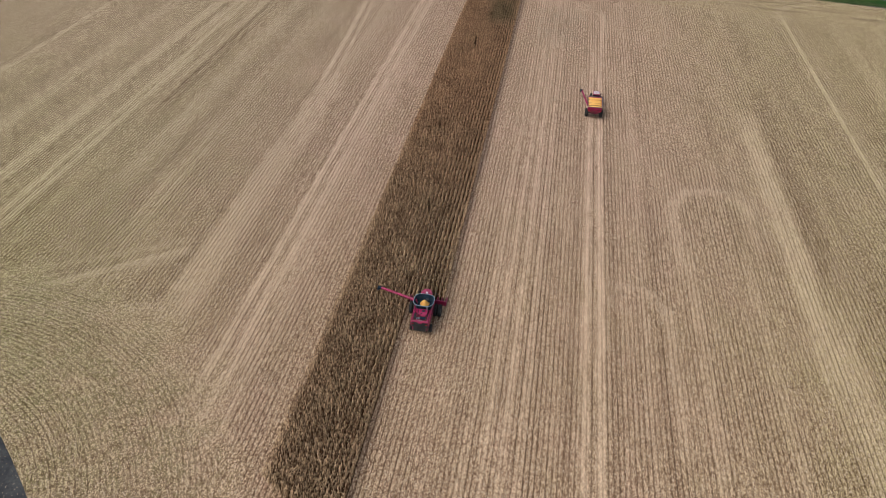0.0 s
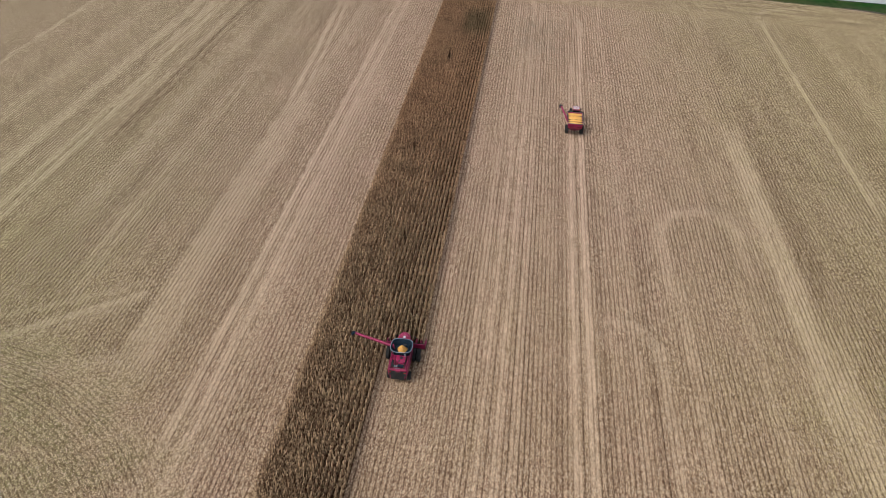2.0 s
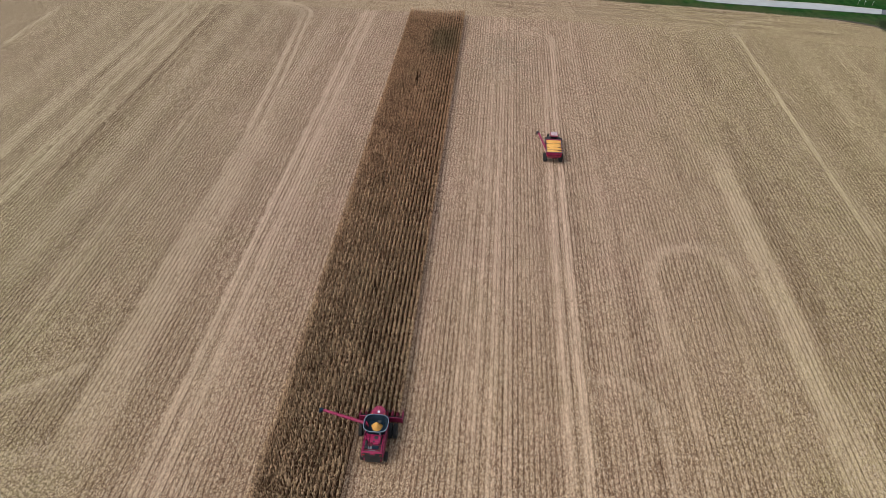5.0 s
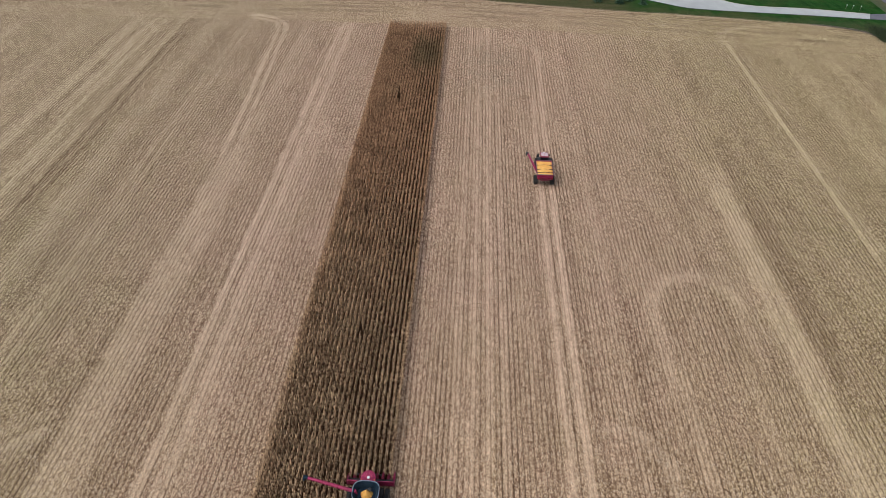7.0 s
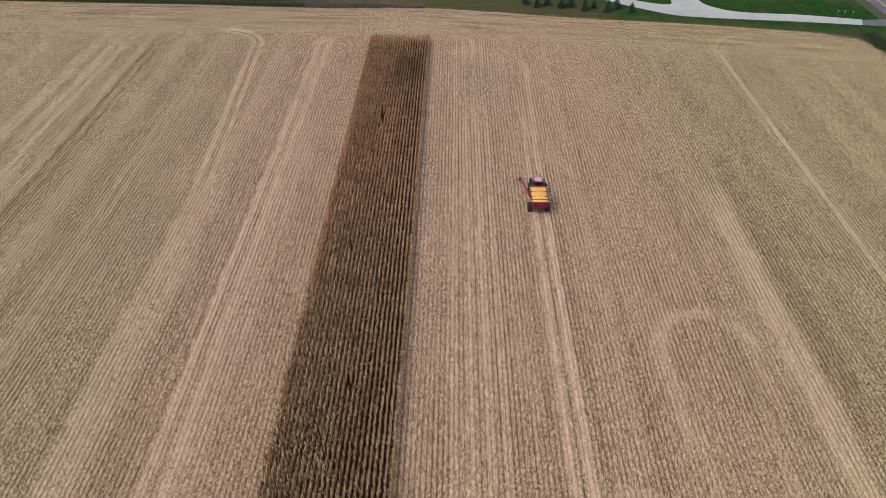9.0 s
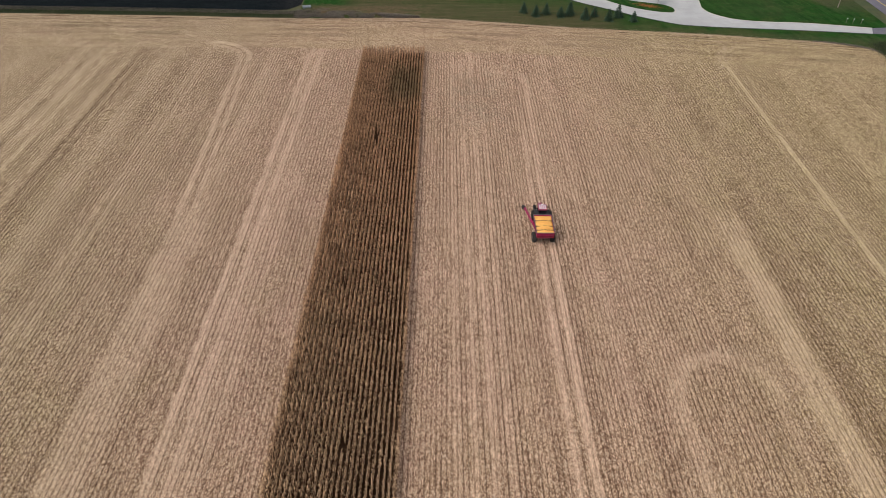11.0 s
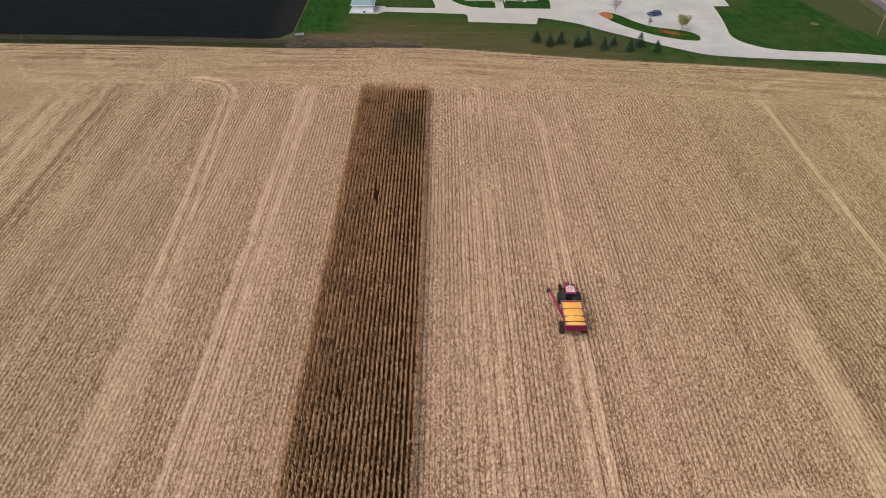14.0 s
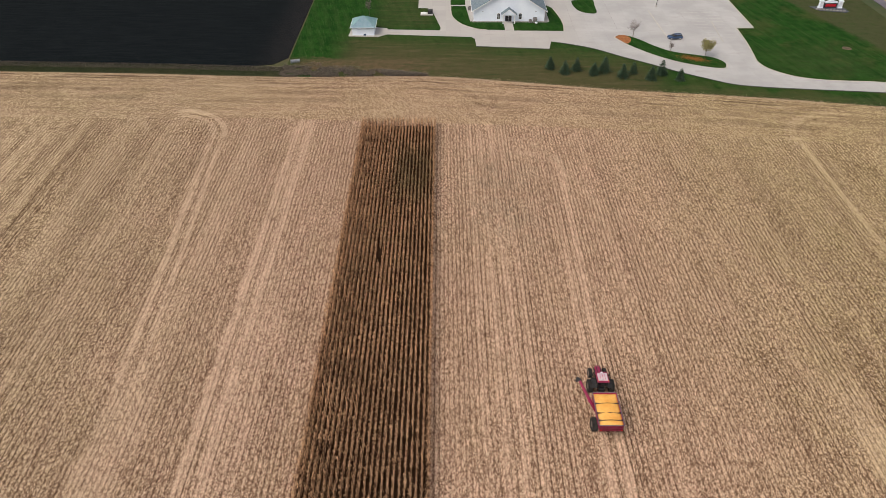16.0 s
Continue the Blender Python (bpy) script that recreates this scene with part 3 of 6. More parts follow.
def tube(bm, a, b, r0, r1=None, n=10):
    a, b = Vector(a), Vector(b)
    q = (b - a).to_track_quat("Z", "Y").to_matrix().to_4x4()
    bmesh.ops.create_cone(bm, cap_ends=True, segments=n, radius1=r0, radius2=r0 if r1 is None else r1, depth=(b - a).length,
                          matrix=Matrix.Translation((a + b) / 2) @ q)
    return bm


def rings(bm, loops, close=True, cap0=True, cap1=True):
    """Skin a list of equal loops of points."""
    made = [[bm.verts.new(p) for p in loop] for loop in loops]
    k = len(made[0])
    for r, s in zip(made, made[1:]):
        for i in range(k if close else k - 1):
            bm.faces.new((r[i], r[(i + 1) % k], s[(i + 1) % k], s[i]))
    if cap0:
        bm.faces.new(made[0][::-1])
    if cap1:
        bm.faces.new(made[-1])
    return bm


def slab(bm, outline, z0, z1):
    return rings(bm, [[(x, y, z0) for x, y in outline], [(x, y, z1) for x, y in outline]])


def smooth_path(points, steps=6):
    """A Catmull-Rom line through the points."""
    pts = [Vector((*p, 0)) for p in points]
    out = []
    for i in range(len(pts) - 1):
        p0, p1, p2, p3 = pts[max(i - 1, 0)], pts[i], pts[i + 1], pts[min(i + 2, len(pts) - 1)]
        for k in range(steps):
            t = k / steps
            q = 0.5 * (2 * p1 + (p2 - p0) * t + (2 * p0 - 5 * p1 + 4 * p2 - p3) * t * t + (3 * p1 - p0 - 3 * p2 + p3) * t ** 3)
            out.append((q.x, q.y))
    out.append(tuple(points[-1]))
    return out


def inside(px, py, outline):
    hit = np.zeros(len(px), bool)
    n = len(outline)
    for i in range(n):
        (x0, y0), (x1, y1) = outline[i], outline[(i + 1) % n]
        if y0 == y1:
            continue
        cross = ((y0 > py) != (y1 > py)) & (px < (x1 - x0) * (py - y0) / (y1 - y0) + x0)
        hit ^= cross
    return hit


# ---- the land ----
bm = bmesh.new()
slab(bm, [(-4000, -4000), (4000, -4000), (4000, 4000), (-4000, 4000)], -1.0, -0.06)
tagged(part("ground", bm, wild_grass), "rough green and brown grassland round the fields", "ground", kind="structure")

FAR_EDGE = smooth_path([(-400, 240), (-105, 231), (-65, 229.8), (-25, 228), (14.6, 228.6), (38.2, 225.5), (68.5, 220.4), (98, 217), (135, 211.0), (148, 207.2), (154.5, 202.5), (158.5, 194), (160, 184)])
HEAD_LINE = [(-400, 205), (-77, 203.5), (-35, 204.5), (-6, 203.0), (36, 200.7), (78, 197.2), (117, 192), (143, 187), (160, 182.5)]
NEAR_HEAD = smooth_path([(-400, 190), (-170, 84), (-100, 46), (-60, 26), (-45, 24), (-29.3, 17.7), (-17.2, 9.2), (-9.9, 2.5), (-1.5, -4.5), (14, -14), (60, -42), (156, -95)])
NEAR_EDGE = [(-400, 165), (-170, 66), (-100, 30), (-60, 9), (-39.5, -3.2), (-35.5, -6.3), (-31.1, -9.9), (-29.4, -11.4), (-10, -26), (60, -72), (156, -130)]

# main field: low ridges along the rows
xs = np.arange(-400, 160, ROW / 2)
zs = np.where(np.arange(len(xs)) % 2 == 0, 0.035, -0.015)
ys = np.linspace(-130, 207, 12)
V = np.stack([np.repeat(xs, len(ys)), np.tile(ys, len(xs)), np.repeat(zs, len(ys))], 1)
i, j = np.meshgrid(np.arange(len(xs) - 1), np.arange(len(ys) - 1), indexing="ij")
a = (i * len(ys) + j).ravel()
Q = np.stack([a, a + len(ys), a + len(ys) + 1, a + 1], 1)
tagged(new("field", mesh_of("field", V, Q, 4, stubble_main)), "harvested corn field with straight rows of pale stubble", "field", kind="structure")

bm = bmesh.new()
slab(bm, HEAD_LINE + FAR_EDGE[::-1], -0.1, 0.05)
tagged(part("headland", bm, stubble_far), "harvested headland with rows across the field's end", "field", kind="structure")
# soil under the corn, its colour darkened for the shade between the rows
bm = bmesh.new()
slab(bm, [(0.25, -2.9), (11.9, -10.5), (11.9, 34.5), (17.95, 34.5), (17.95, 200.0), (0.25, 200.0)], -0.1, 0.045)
tagged(part("corn_floor", bm, shaded_soil), "bare soil between the standing corn rows, coloured dark for their shade", "soil", kind="structure")
bm = bmesh.new()
slab(bm, NEAR_EDGE + [(156, -190), (-400, 90)], -0.1, 0.05)
tagged(part("dark_margin", bm, dark_ground), "dark grey ground along the field's slanting edge", "soil", kind="structure")

LAWN = [(-25, 228)] + [(x, y) for x, y in FAR_EDGE if x > -24.5] + [(162, 183), (168, 183), (168, 420), (-25, 420)]
bm = bmesh.new()
slab(bm, LAWN, -0.1, 0.03)
tagged(part("lawn", bm, lawn_grass), "mown green lawn, parched brown beside the field", "lawn", kind="structure")
bm = bmesh.new()
slab(bm, [(-600, 238.5), (-107, 236.5), (-66, 235.6), (-37, 234.6), (-29, 236.5), (-25.5, 241), (-25.2, 700), (-600, 700)], -0.1, 0.06)
tagged(part("ploughed_field", bm, ploughed), "freshly ploughed black soil behind a grassy bank", "field", kind="structure")

# road at the side, with a painted centre line
bm = bmesh.new()
slab(bm, [(172.5, -600), (180.5, -600), (180.5, 900), (172.5, 900)], -0.1, 0.06)
road = tagged(part("road", bm, asphalt), "grey asphalt country road beside the lawn", "road", kind="structure")
for x in (176.3, 176.6):
    bm = bmesh.new()
    box(bm, (x, 150, 0.065), (0.12, 1500, 0.012))
    part("centre_line", bm, paint_line, road, "yellow painted line")
bm = bmesh.new()
slab(bm, [(160.0, 217.0), (172.5, 215.5), (172.5, 223.0), (161.8, 221.6)], -0.1, 0.055)
tagged(part("road", bm, asphalt), "short asphalt apron joining the drive to the road", "road", kind="structure")

# pale concrete drive and car park
lower = smooth_path([(53.5, 254.0), (57.7, 252.7), (65.7, 248.9), (73.1, 243.0), (80.3, 237.8), (87.1, 232.5), (93.8, 228.2), (100.4, 224.4), (108, 222.8), (118, 221.6), (140, 219.5), (159.9, 217.0)])
upper = smooth_path([(161.9, 221.6), (143, 225.5), (130, 226.6), (123.7, 227.6), (118.3, 229.8), (113.8, 234.2), (112.2, 239), (112.9, 245), (114.0, 254.1), (114.8, 265.6)])
house_lawn_edge = smooth_path([(22.7, 284.6), (23.1, 275.5), (25.8, 268.6), (30.6, 264.2), (34, 263.3)])
right_lawn = smooth_path([(58.7, 262.5), (59.2, 268), (58.9, 274), (57.6, 283)])
PAVE = [(30.2, 250.3), (52.3, 248.4)] + lower + upper + [(120.4, 265.8), (121.2, 340), (11.3, 340), (11.6, 283.0), (14.8, 282.9), (16.4, 280.2), (19.3, 265.0),
        (19.1, 262.7), (2.3, 263.4), (2.2, 264.5), (-1.0, 265.0), (-1.4, 257.4), (0, 257.3), (2.4, 259.3), (22.9, 257.8), (28.9, 257.4), (30.0, 256.0)]
bm = bmesh.new()
slab(bm, PAVE, -0.1, 0.07)
tagged(part("pavement", bm, concrete), "pale concrete drive and car park with fine joints", "pavement", kind="structure")
bm = bmesh.new()
slab(bm, [(-9.6, 257.6), (-1.4, 257.3), (-1.0, 265.2), (-9.2, 265.5)], -0.1, 0.075)
tagged(part("pavement", bm, concrete), "small concrete pad under the shed", "pavement", kind="structure")


def lawn_bed(outline, label, z=0.13, kerb=False):
    bm = bmesh.new()
    slab(bm, outline, -0.05, z)
    if kerb:
        edge = [Vector((*p, 0)) for p in outline]
        flow = [(edge[(i + 1) % len(edge)] - edge[i - 1]).normalized() for i in range(len(edge))]
        turn = sum(a.x * b2.y - b2.x * a.y for a, b2 in zip(edge, edge[1:] + edge[:1]))
        push = [Vector((f.y, -f.x, 0)) * math.copysign(0.32, turn) for f in flow]
        kb = bmesh.new()
        slab(kb, [(p.x + q.x, p.y + q.y) for p, q in zip(edge, push)], -0.05, z - 0.01)
        tagged(part("kerb", kb, joint_fill), "pale concrete kerb round the grass", "kerb", kind="structure")
    return tagged(part("lawn", bm, lawn_grass), label, "lawn", kind="structure")


lawn_bed(house_lawn_edge + [(39.9, 263.1), (39.9, 270.0), (29.0, 270.5), (27.8, 285)], "green lawn bed before the white building")
lawn_bed([(42.8, 262.8)] + right_lawn + [(55.0, 287), (55.0, 270.2), (42.8, 270.2)], "green lawn bed beside the white building")
lawn_bed([(22.7, 286.0), (27.8, 286.2), (27.8, 300), (22.7, 300)], "green lawn strip along the building's side")
lawn_bed(smooth_path([(65.0, 290.5), (65.0, 286), (65.9, 281.6), (68.2, 278.8), (71.8, 278.7), (72.4, 285), (72.3, 293), (65.0, 290.5)]), "green planted island in the car park")
ISLAND = smooth_path([(73.8, 257.4), (75.5, 259.2), (78.1, 258.8), (81.1, 256.1), (85.0, 250.6), (89.1, 246.6), (95.3, 244.2), (99.8, 242.4), (102.3, 239.2), (102.0, 235.8), (100.4, 234.6), (96.0, 235.4), (88.8, 238.9), (81.9, 244.9), (76.6, 251.8), (73.8, 257.4)])[:-1]
lawn_bed(ISLAND, "curved grassy island between drive and car park", kerb=True)


def curb(points, name="curb"):
    bm = bmesh.new()
    pts = [Vector((*p, 0)) for p in points]
    k = len(pts)
    inner, outer = [], []
    for q in range(k):
        d = (pts[(q + 1) % k] - pts[q - 1]).normalized()
        nrm = Vector((d.y, -d.x, 0)) * 0.11
        inner.append(pts[q] - nrm)
        outer.append(pts[q] + nrm)
    loops = [[(p.x, p.y, -0.02) for p in outer], [(p.x, p.y, 0.16) for p in outer], [(p.x, p.y, 0.16) for p in inner], [(p.x, p.y, -0.02) for p in inner]]
    rings(bm, loops, cap0=False, cap1=False)
    return tagged(part(name, bm, concrete), "low pale concrete curb round the grass", "curb", kind="structure")


curb(ISLAND)


def edging(points, name, label, category, material, wide, shift, z):
    """A strip of even width beside a line, its top at z."""
    pts = [Vector((*p, 0)) for p in points]
    side = []
    for q in range(len(pts)):
        d = (pts[min(q + 1, len(pts) - 1)] - pts[max(q - 1, 0)]).normalized()
        side.append(Vector((d.y, -d.x, 0)))
    bm = bmesh.new()
    rings(bm, [[(*(p + w * (shift - wide / 2)).xy, -0.03), (*(p + w * (shift - wide / 2)).xy, z), (*(p + w * (shift + wide / 2)).xy, z), (*(p + w * (shift + wide / 2)).xy, -0.03)] for p, w in zip(pts, side)])
    return tagged(part(name, bm, material), label, category, kind="structure")


edging(upper + [(120.4, 265.8)], "curb", "pale cream concrete curb between drive and lawn", "curb", joint_fill, 0.34, 0.0, 0.15)
edging([(120.45, 266.2), (120.8, 300), (121.25, 338)], "curb", "pale cream concrete curb along the car park", "curb", joint_fill, 0.34, 0.0, 0.15)
edging(house_lawn_edge, "curb", "pale concrete curb round the lawn bed", "curb", joint_fill, 0.3, 0.0, 0.15)
edging(right_lawn, "curb", "pale concrete curb round the lawn bed", "curb", joint_fill, 0.3, 0.0, 0.15)
# dark strips in place of the shadow where concrete meets grass
edging(lower[3:], "edge_shade", "narrow dark strip standing for the shadow at the drive's edge", "soil", dark_ground, 0.4, 0.22, 0.055)
edging([(30.2, 250.2), (52.3, 248.3)], "edge_shade", "narrow dark strip standing for the shadow at the drive's edge", "soil", dark_ground, 0.4, 0.2, 0.055)
for k in range(9):
    for x in (104.4, 110.2):
        bm = bmesh.new()
        box(bm, (x - 0.016 * (k * 2.75), 257.5 + k * 2.75, 0.074), (4.6, 0.11, 0.008))
        tagged(part("parking_line", bm, worn_paint), "faint worn parking line on the concrete", "parking line", kind="structure")
for nm, pts, lab in (("mulch_bed", [(73.9, 257.3), (75.5, 259.0), (78.0, 258.5), (78.6, 255.5), (76.6, 252.5)], "orange bark mulch round the island's tip"),):
    bm = bmesh.new()
    slab(bm, smooth_path(pts + pts[:1])[:-1], 0.0, 0.136)
    tagged(part(nm, bm, mulch_mat), lab, "mulch", kind="structure")
for x0, y0, x1, y1 in ((90.0, 281, 90.4, 258.5), (108.4, 271, 106.9, 254), (62, 262, 62.6, 285), (76, 263, 76.5, 300), (100, 262, 100.5, 300)):
    bm = bmesh.new()
    tube(bm, (x0, y0, 0.062), (x1, y1, 0.062), 0.1 if x0 in (90.0, 108.4) else 0.018, n=6)
    tagged(part("expansion_joint", bm, joint_fill if x0 in (90.0, 108.4) else gravel_mat), "thin sealed joint line in the concrete", "joint", kind="structure")
bm = bmesh.new()
slab(bm, smooth_path([(141.6, 249.2), (142.6, 250.8), (144.2, 250.2), (144.3, 248.7), (142.8, 248.2), (141.6, 249.2)])[:-1], 0, 0.05)
tagged(part("dirt_patch", bm, dirt_mat), "bare brown dirt patch in the lawn", "dirt", kind="structure")


# ---- standing corn: 24 rows, the last eight cut up to the combine ----
COMBINE_Y = 32.2                     # front axle of the combine
rng = np.random.default_rng(5)
END = 200.6


def ribbons(base, yaw, rise, reach, droop, width, twist):
    """Leaves: each springs from base, arches out along yaw and droops. Three quads each."""
    n = len(base)
    t = np.array([0.0, 0.38, 0.72, 1.0])
    w = np.array([0.6, 1.0, 0.7, 0.12])
    out = reach[:, None] * t
    up = rise[:, None] * np.sin(t * 2.2) - droop[:, None] * t ** 2
    dx, dy = np.cos(yaw)[:, None], np.sin(yaw)[:, None]
    cx, cy, cz = base[:, 0:1] + dx * out, base[:, 1:2] + dy * out, base[:, 2:3] + up
    sx, sy = -dy * width[:, None] * w / 2, dx * width[:, None] * w / 2
    tw = twist[:, None] * t * width[:, None]
    left = np.stack([cx + sx, cy + sy, cz + tw], 2)
    right = np.stack([cx - sx, cy - sy, cz - tw], 2)
    verts = np.stack([left, right], 2).reshape(n * 8, 3)
    f = np.array([[0, 1, 3, 2], [2, 3, 5, 4], [4, 5, 7, 6]])
    return verts, (np.arange(n)[:, None, None] * 8 + f).reshape(-1, 4)


GAPS = [(8.3, 148.3, 0.55, 3.6), (13.6, 178.0, 1.0, 1.2), (6.5, 96.0, 0.5, 1.0), (10.2, 62.0, 0.6, 1.2), (15.5, 108.0, 0.5, 1.0)]   # thin spots


def corn_row(x, y0, y1, lean):
    count = int((y1 - y0) / 0.19)
    y = y0 + (np.arange(count) + rng.uniform(-0.3, 0.3, count)) * 0.19
    keep = rng.random(count) > 0.05
    y = y[keep]
    for hx, hy, rx, ry in GAPS:
        y = y[((x - hx) / rx) ** 2 + ((y - hy) / ry) ** 2 > rng.uniform(0.5, 1.4, len(y))]
    count = len(y)
    px = x + rng.normal(0, 0.025, count)
    tall = rng.normal(2.25, 0.16, count)
    tilt = rng.normal(0, 0.07, (count, 2))
    verts, faces, top = [], [], 0
    # stalk: a thin three-sided spike with the tassel at its tip
    ang = np.array([0, 2.1, 4.2])
    rad = np.array([0.028, 0.022, 0.03])
    hs = np.array([0.0, 0.75, 1.0])
    ring = []
    for k in range(3):
        z = tall * hs[k]
        ring.append(np.stack([px[:, None] + tilt[:, :1] * z[:, None] * 0.6 + rad[k] * np.cos(ang), y[:, None] + tilt[:, 1:] * z[:, None] * 0.6 + rad[k] * np.sin(ang), np.repeat(z[:, None], 3, 1)], 2))
    st = np.stack(ring, 1).reshape(count * 9, 3)
    f = np.array([[0, 1, 4, 3], [1, 2, 5, 4], [2, 0, 3, 5], [3, 4, 7, 6], [4, 5, 8, 7], [5, 3, 6, 8]])
    verts.append(st)
    faces.append((np.arange(count)[:, None, None] * 9 + f).reshape(-1, 4))
    top = len(st)
    for k in range(7):
        h = tall * (0.36 + 0.095 * k) + rng.normal(0, 0.05, count)
        base = np.stack([px + tilt[:, 0] * h * 0.6, y + tilt[:, 1] * h * 0.6, h], 1)
        yaw = np.where(rng.random(count) < 0.5, 0.5, 1.5) * np.pi + rng.normal(0, 0.48 + lean, count)          # most leaves lie along the row
        last = k >= 5
        v, q = ribbons(base, yaw, rng.uniform(0.05, 0.22, count) + (0.12 if last else 0), rng.uniform(0.14, 0.42, count) * (1.15 if last else 1.0) * (1.3 if lean > 0.5 else 1.0),
                       rng.uniform(0.15, 0.75, count) * (0.4 if last else 1.0), rng.uniform(0.045, 0.10, count), rng.uniform(-0.7, 0.7, count))
        verts.append(v)
        faces.append(q + top)
        top += len(v)
    me = mesh_of("corn_row", np.concatenate(verts), np.concatenate(faces), 4, corn_leaf)
    return tagged(new("corn_row", me), "row of dry brown standing corn plants", "corn", "standing corn rows", "stuff")


for r in range(24):
    x = (r + 0.5) * ROW
    corn_row(x, -3.4 - 0.55 * x + rng.uniform(-0.5, 0.5) if r < 16 else COMBINE_Y + 3.3 + rng.uniform(-0.3, 0.3), END + rng.uniform(-0.6, 0.4), 0.9 if r in (0, 23) else -0.06)

# ---- litter of husks and broken stalks, and the cut stubs in their rows ----
def scatter_litter(px, py, name, label, z=0.03):
    n = len(px)
    yaw = rng.uniform(0, np.pi, n)
    half = rng.uniform(0.045, 0.10, n)
    wide = rng.uniform(0.028, 0.055, n) * (1 + (rng.random(n) > 0.88) * 0.8)
    zc = z + rng.uniform(0.0, 0.09, n)
    lift = rng.normal(0, 0.05, n)
    roll = rng.normal(0, 0.02, n)
    dx, dy = np.cos(yaw), np.sin(yaw)
    c = []
    for a, b in ((-1, -1), (1, -1), (1, 1), (-1, 1)):
        c.append(np.stack([px + a * dx * half - b * dy * wide, py + a * dy * half + b * dx * wide, zc + a * lift + b * roll], 1))
    V = np.stack(c, 1).reshape(-1, 3)
    return tagged(new(name, mesh_of(name, V, np.arange(n * 4).reshape(-1, 4), 4, residue)), label, "crop residue", kind="stuff")


def in_field(px, py):
    return inside(px, py, [(-160, 70)] + [p for p in NEAR_EDGE if -130 < p[0] < 100] + [(156, -60)] + [p for p in FAR_EDGE[::-1] if p[0] > -160])


px = np.concatenate([rng.uniform(-60, 110, 330000), rng.uniform(-140, 155, 150000)])
py = np.concatenate([rng.uniform(-15, 228, 330000), rng.uniform(10, 230, 150000)])
lanes = np.round(px / ROW) * ROW + rng.normal(0, 0.15, len(px))          # most lies between the rows
px = np.where((py < 200) & ~inside(px, py, NEAR_HEAD + NEAR_EDGE[::-1]) & (rng.random(len(px)) < 0.75), lanes, px)
ok = in_field(px, py) & ~((px > 0.15) & (px < 18.05) & (py > -8) & (py < END + 0.5) & ~((px > 12.2) & (py < COMBINE_Y)))
scatter_litter(px[ok], py[ok], "crop_residue", "scattered pale corn husks and broken stalks on the soil")
bx, by = [], []
for at, half, soft, y0, y1, amount in TRACKS:
    if -60 < at < 112:
        k = int((y1 - y0) * half * 7 * amount)
        bx.append(at + rng.normal(0, half + soft * 0.3, k))
        by.append(rng.uniform(y0, y1, k))
for pts, w in (([(57.5, 55), (59.6, 70), (62.3, 76.5), (67, 80.3), (73, 80.5), (77, 75), (77.4, 64)], 0.9), ([(47.4, 44.8), (52, 45.6), (55.4, 41.7), (56.6, 35), (56.4, 24)], 0.8),
               ([(-31.9, 41.4), (-38, 36), (-45, 31), (-55, 25), (-68, 20)], 1.1), ([(-31, 26), (-40, 22), (-52, 20)], 1.0), ([(-44.5, 208), (-38.6, 205.2), (-34.3, 199.4), (-33.2, 188)], 0.9),
               ([(-42, 202.2), (-39.4, 200.2), (-37.0, 195), (-36.5, 183)], 0.8), ([(121, 207.8), (113, 206.2), (107.7, 203), (104.6, 198), (104.1, 190)], 0.8), ([(47.4, 163), (47.3, 180), (45, 186), (41, 192)], 0.6)):
    line = np.array(smooth_path(pts, 40))
    m = int(np.hypot(*np.diff(line, axis=0).T).sum() * 26)
    k = rng.integers(0, len(line), m)
    bx.append(line[k, 0] + rng.normal(0, w, m))
    by.append(line[k, 1] + rng.normal(0, w, m))
bx, by = np.concatenate(bx), np.concatenate(by)
ok = in_field(bx, by) & ~((bx > 0.1) & (bx < 18.1))
scatter_litter(bx[ok], by[ok], "crop_residue", "strips of pale chaff left behind the machines", 0.05)

rows_x = (np.arange(-90, 150) + 0.5) * ROW
sx, sy = np.meshgrid(rows_x, np.arange(-14, 203, 0.55), indexing="ij")
sx, sy = sx.ravel(), sy.ravel()
ok = ~((sx > 0) & (sx < 18.3) & ~((sx > 12.2) & (sy < COMBINE_Y))) & ~inside(sx, sy, NEAR_HEAD + NEAR_EDGE[::-1]) & (rng.random(len(sx)) > 0.15)
for at, half, soft, y0, y1, amount in TRACKS:
    ok &= ~((np.abs(sx - at) < half) & (rng.random(len(sx)) < amount * 0.8))
sx, sy = sx[ok] + rng.normal(0, 0.05, ok.sum()), sy[ok] + rng.uniform(-0.25, 0.25, ok.sum())
n = len(sx)
h, th, w = rng.uniform(0.14, 0.34, n), rng.uniform(0, np.pi, n), rng.uniform(0.025, 0.05, n)
lx, ly = rng.normal(0, 0.1, n), rng.normal(0, 0.1, n)
V = np.stack([np.stack([sx - w * np.cos(th), sy - w * np.sin(th), np.zeros(n)], 1), np.stack([sx + w * np.cos(th), sy + w * np.sin(th), np.zeros(n)], 1),
              np.stack([sx + lx + w * 0.8 * np.cos(th), sy + ly + w * 0.8 * np.sin(th), h], 1), np.stack([sx + lx - w * 0.8 * np.cos(th), sy + ly - w * 0.8 * np.sin(th), h], 1)], 1).reshape(-1, 3)
tagged(new("stubble", mesh_of("stubble", V, np.arange(n * 4).reshape(-1, 4), 4, residue)), "short cut corn stalks standing in rows", "stubble", kind="stuff")


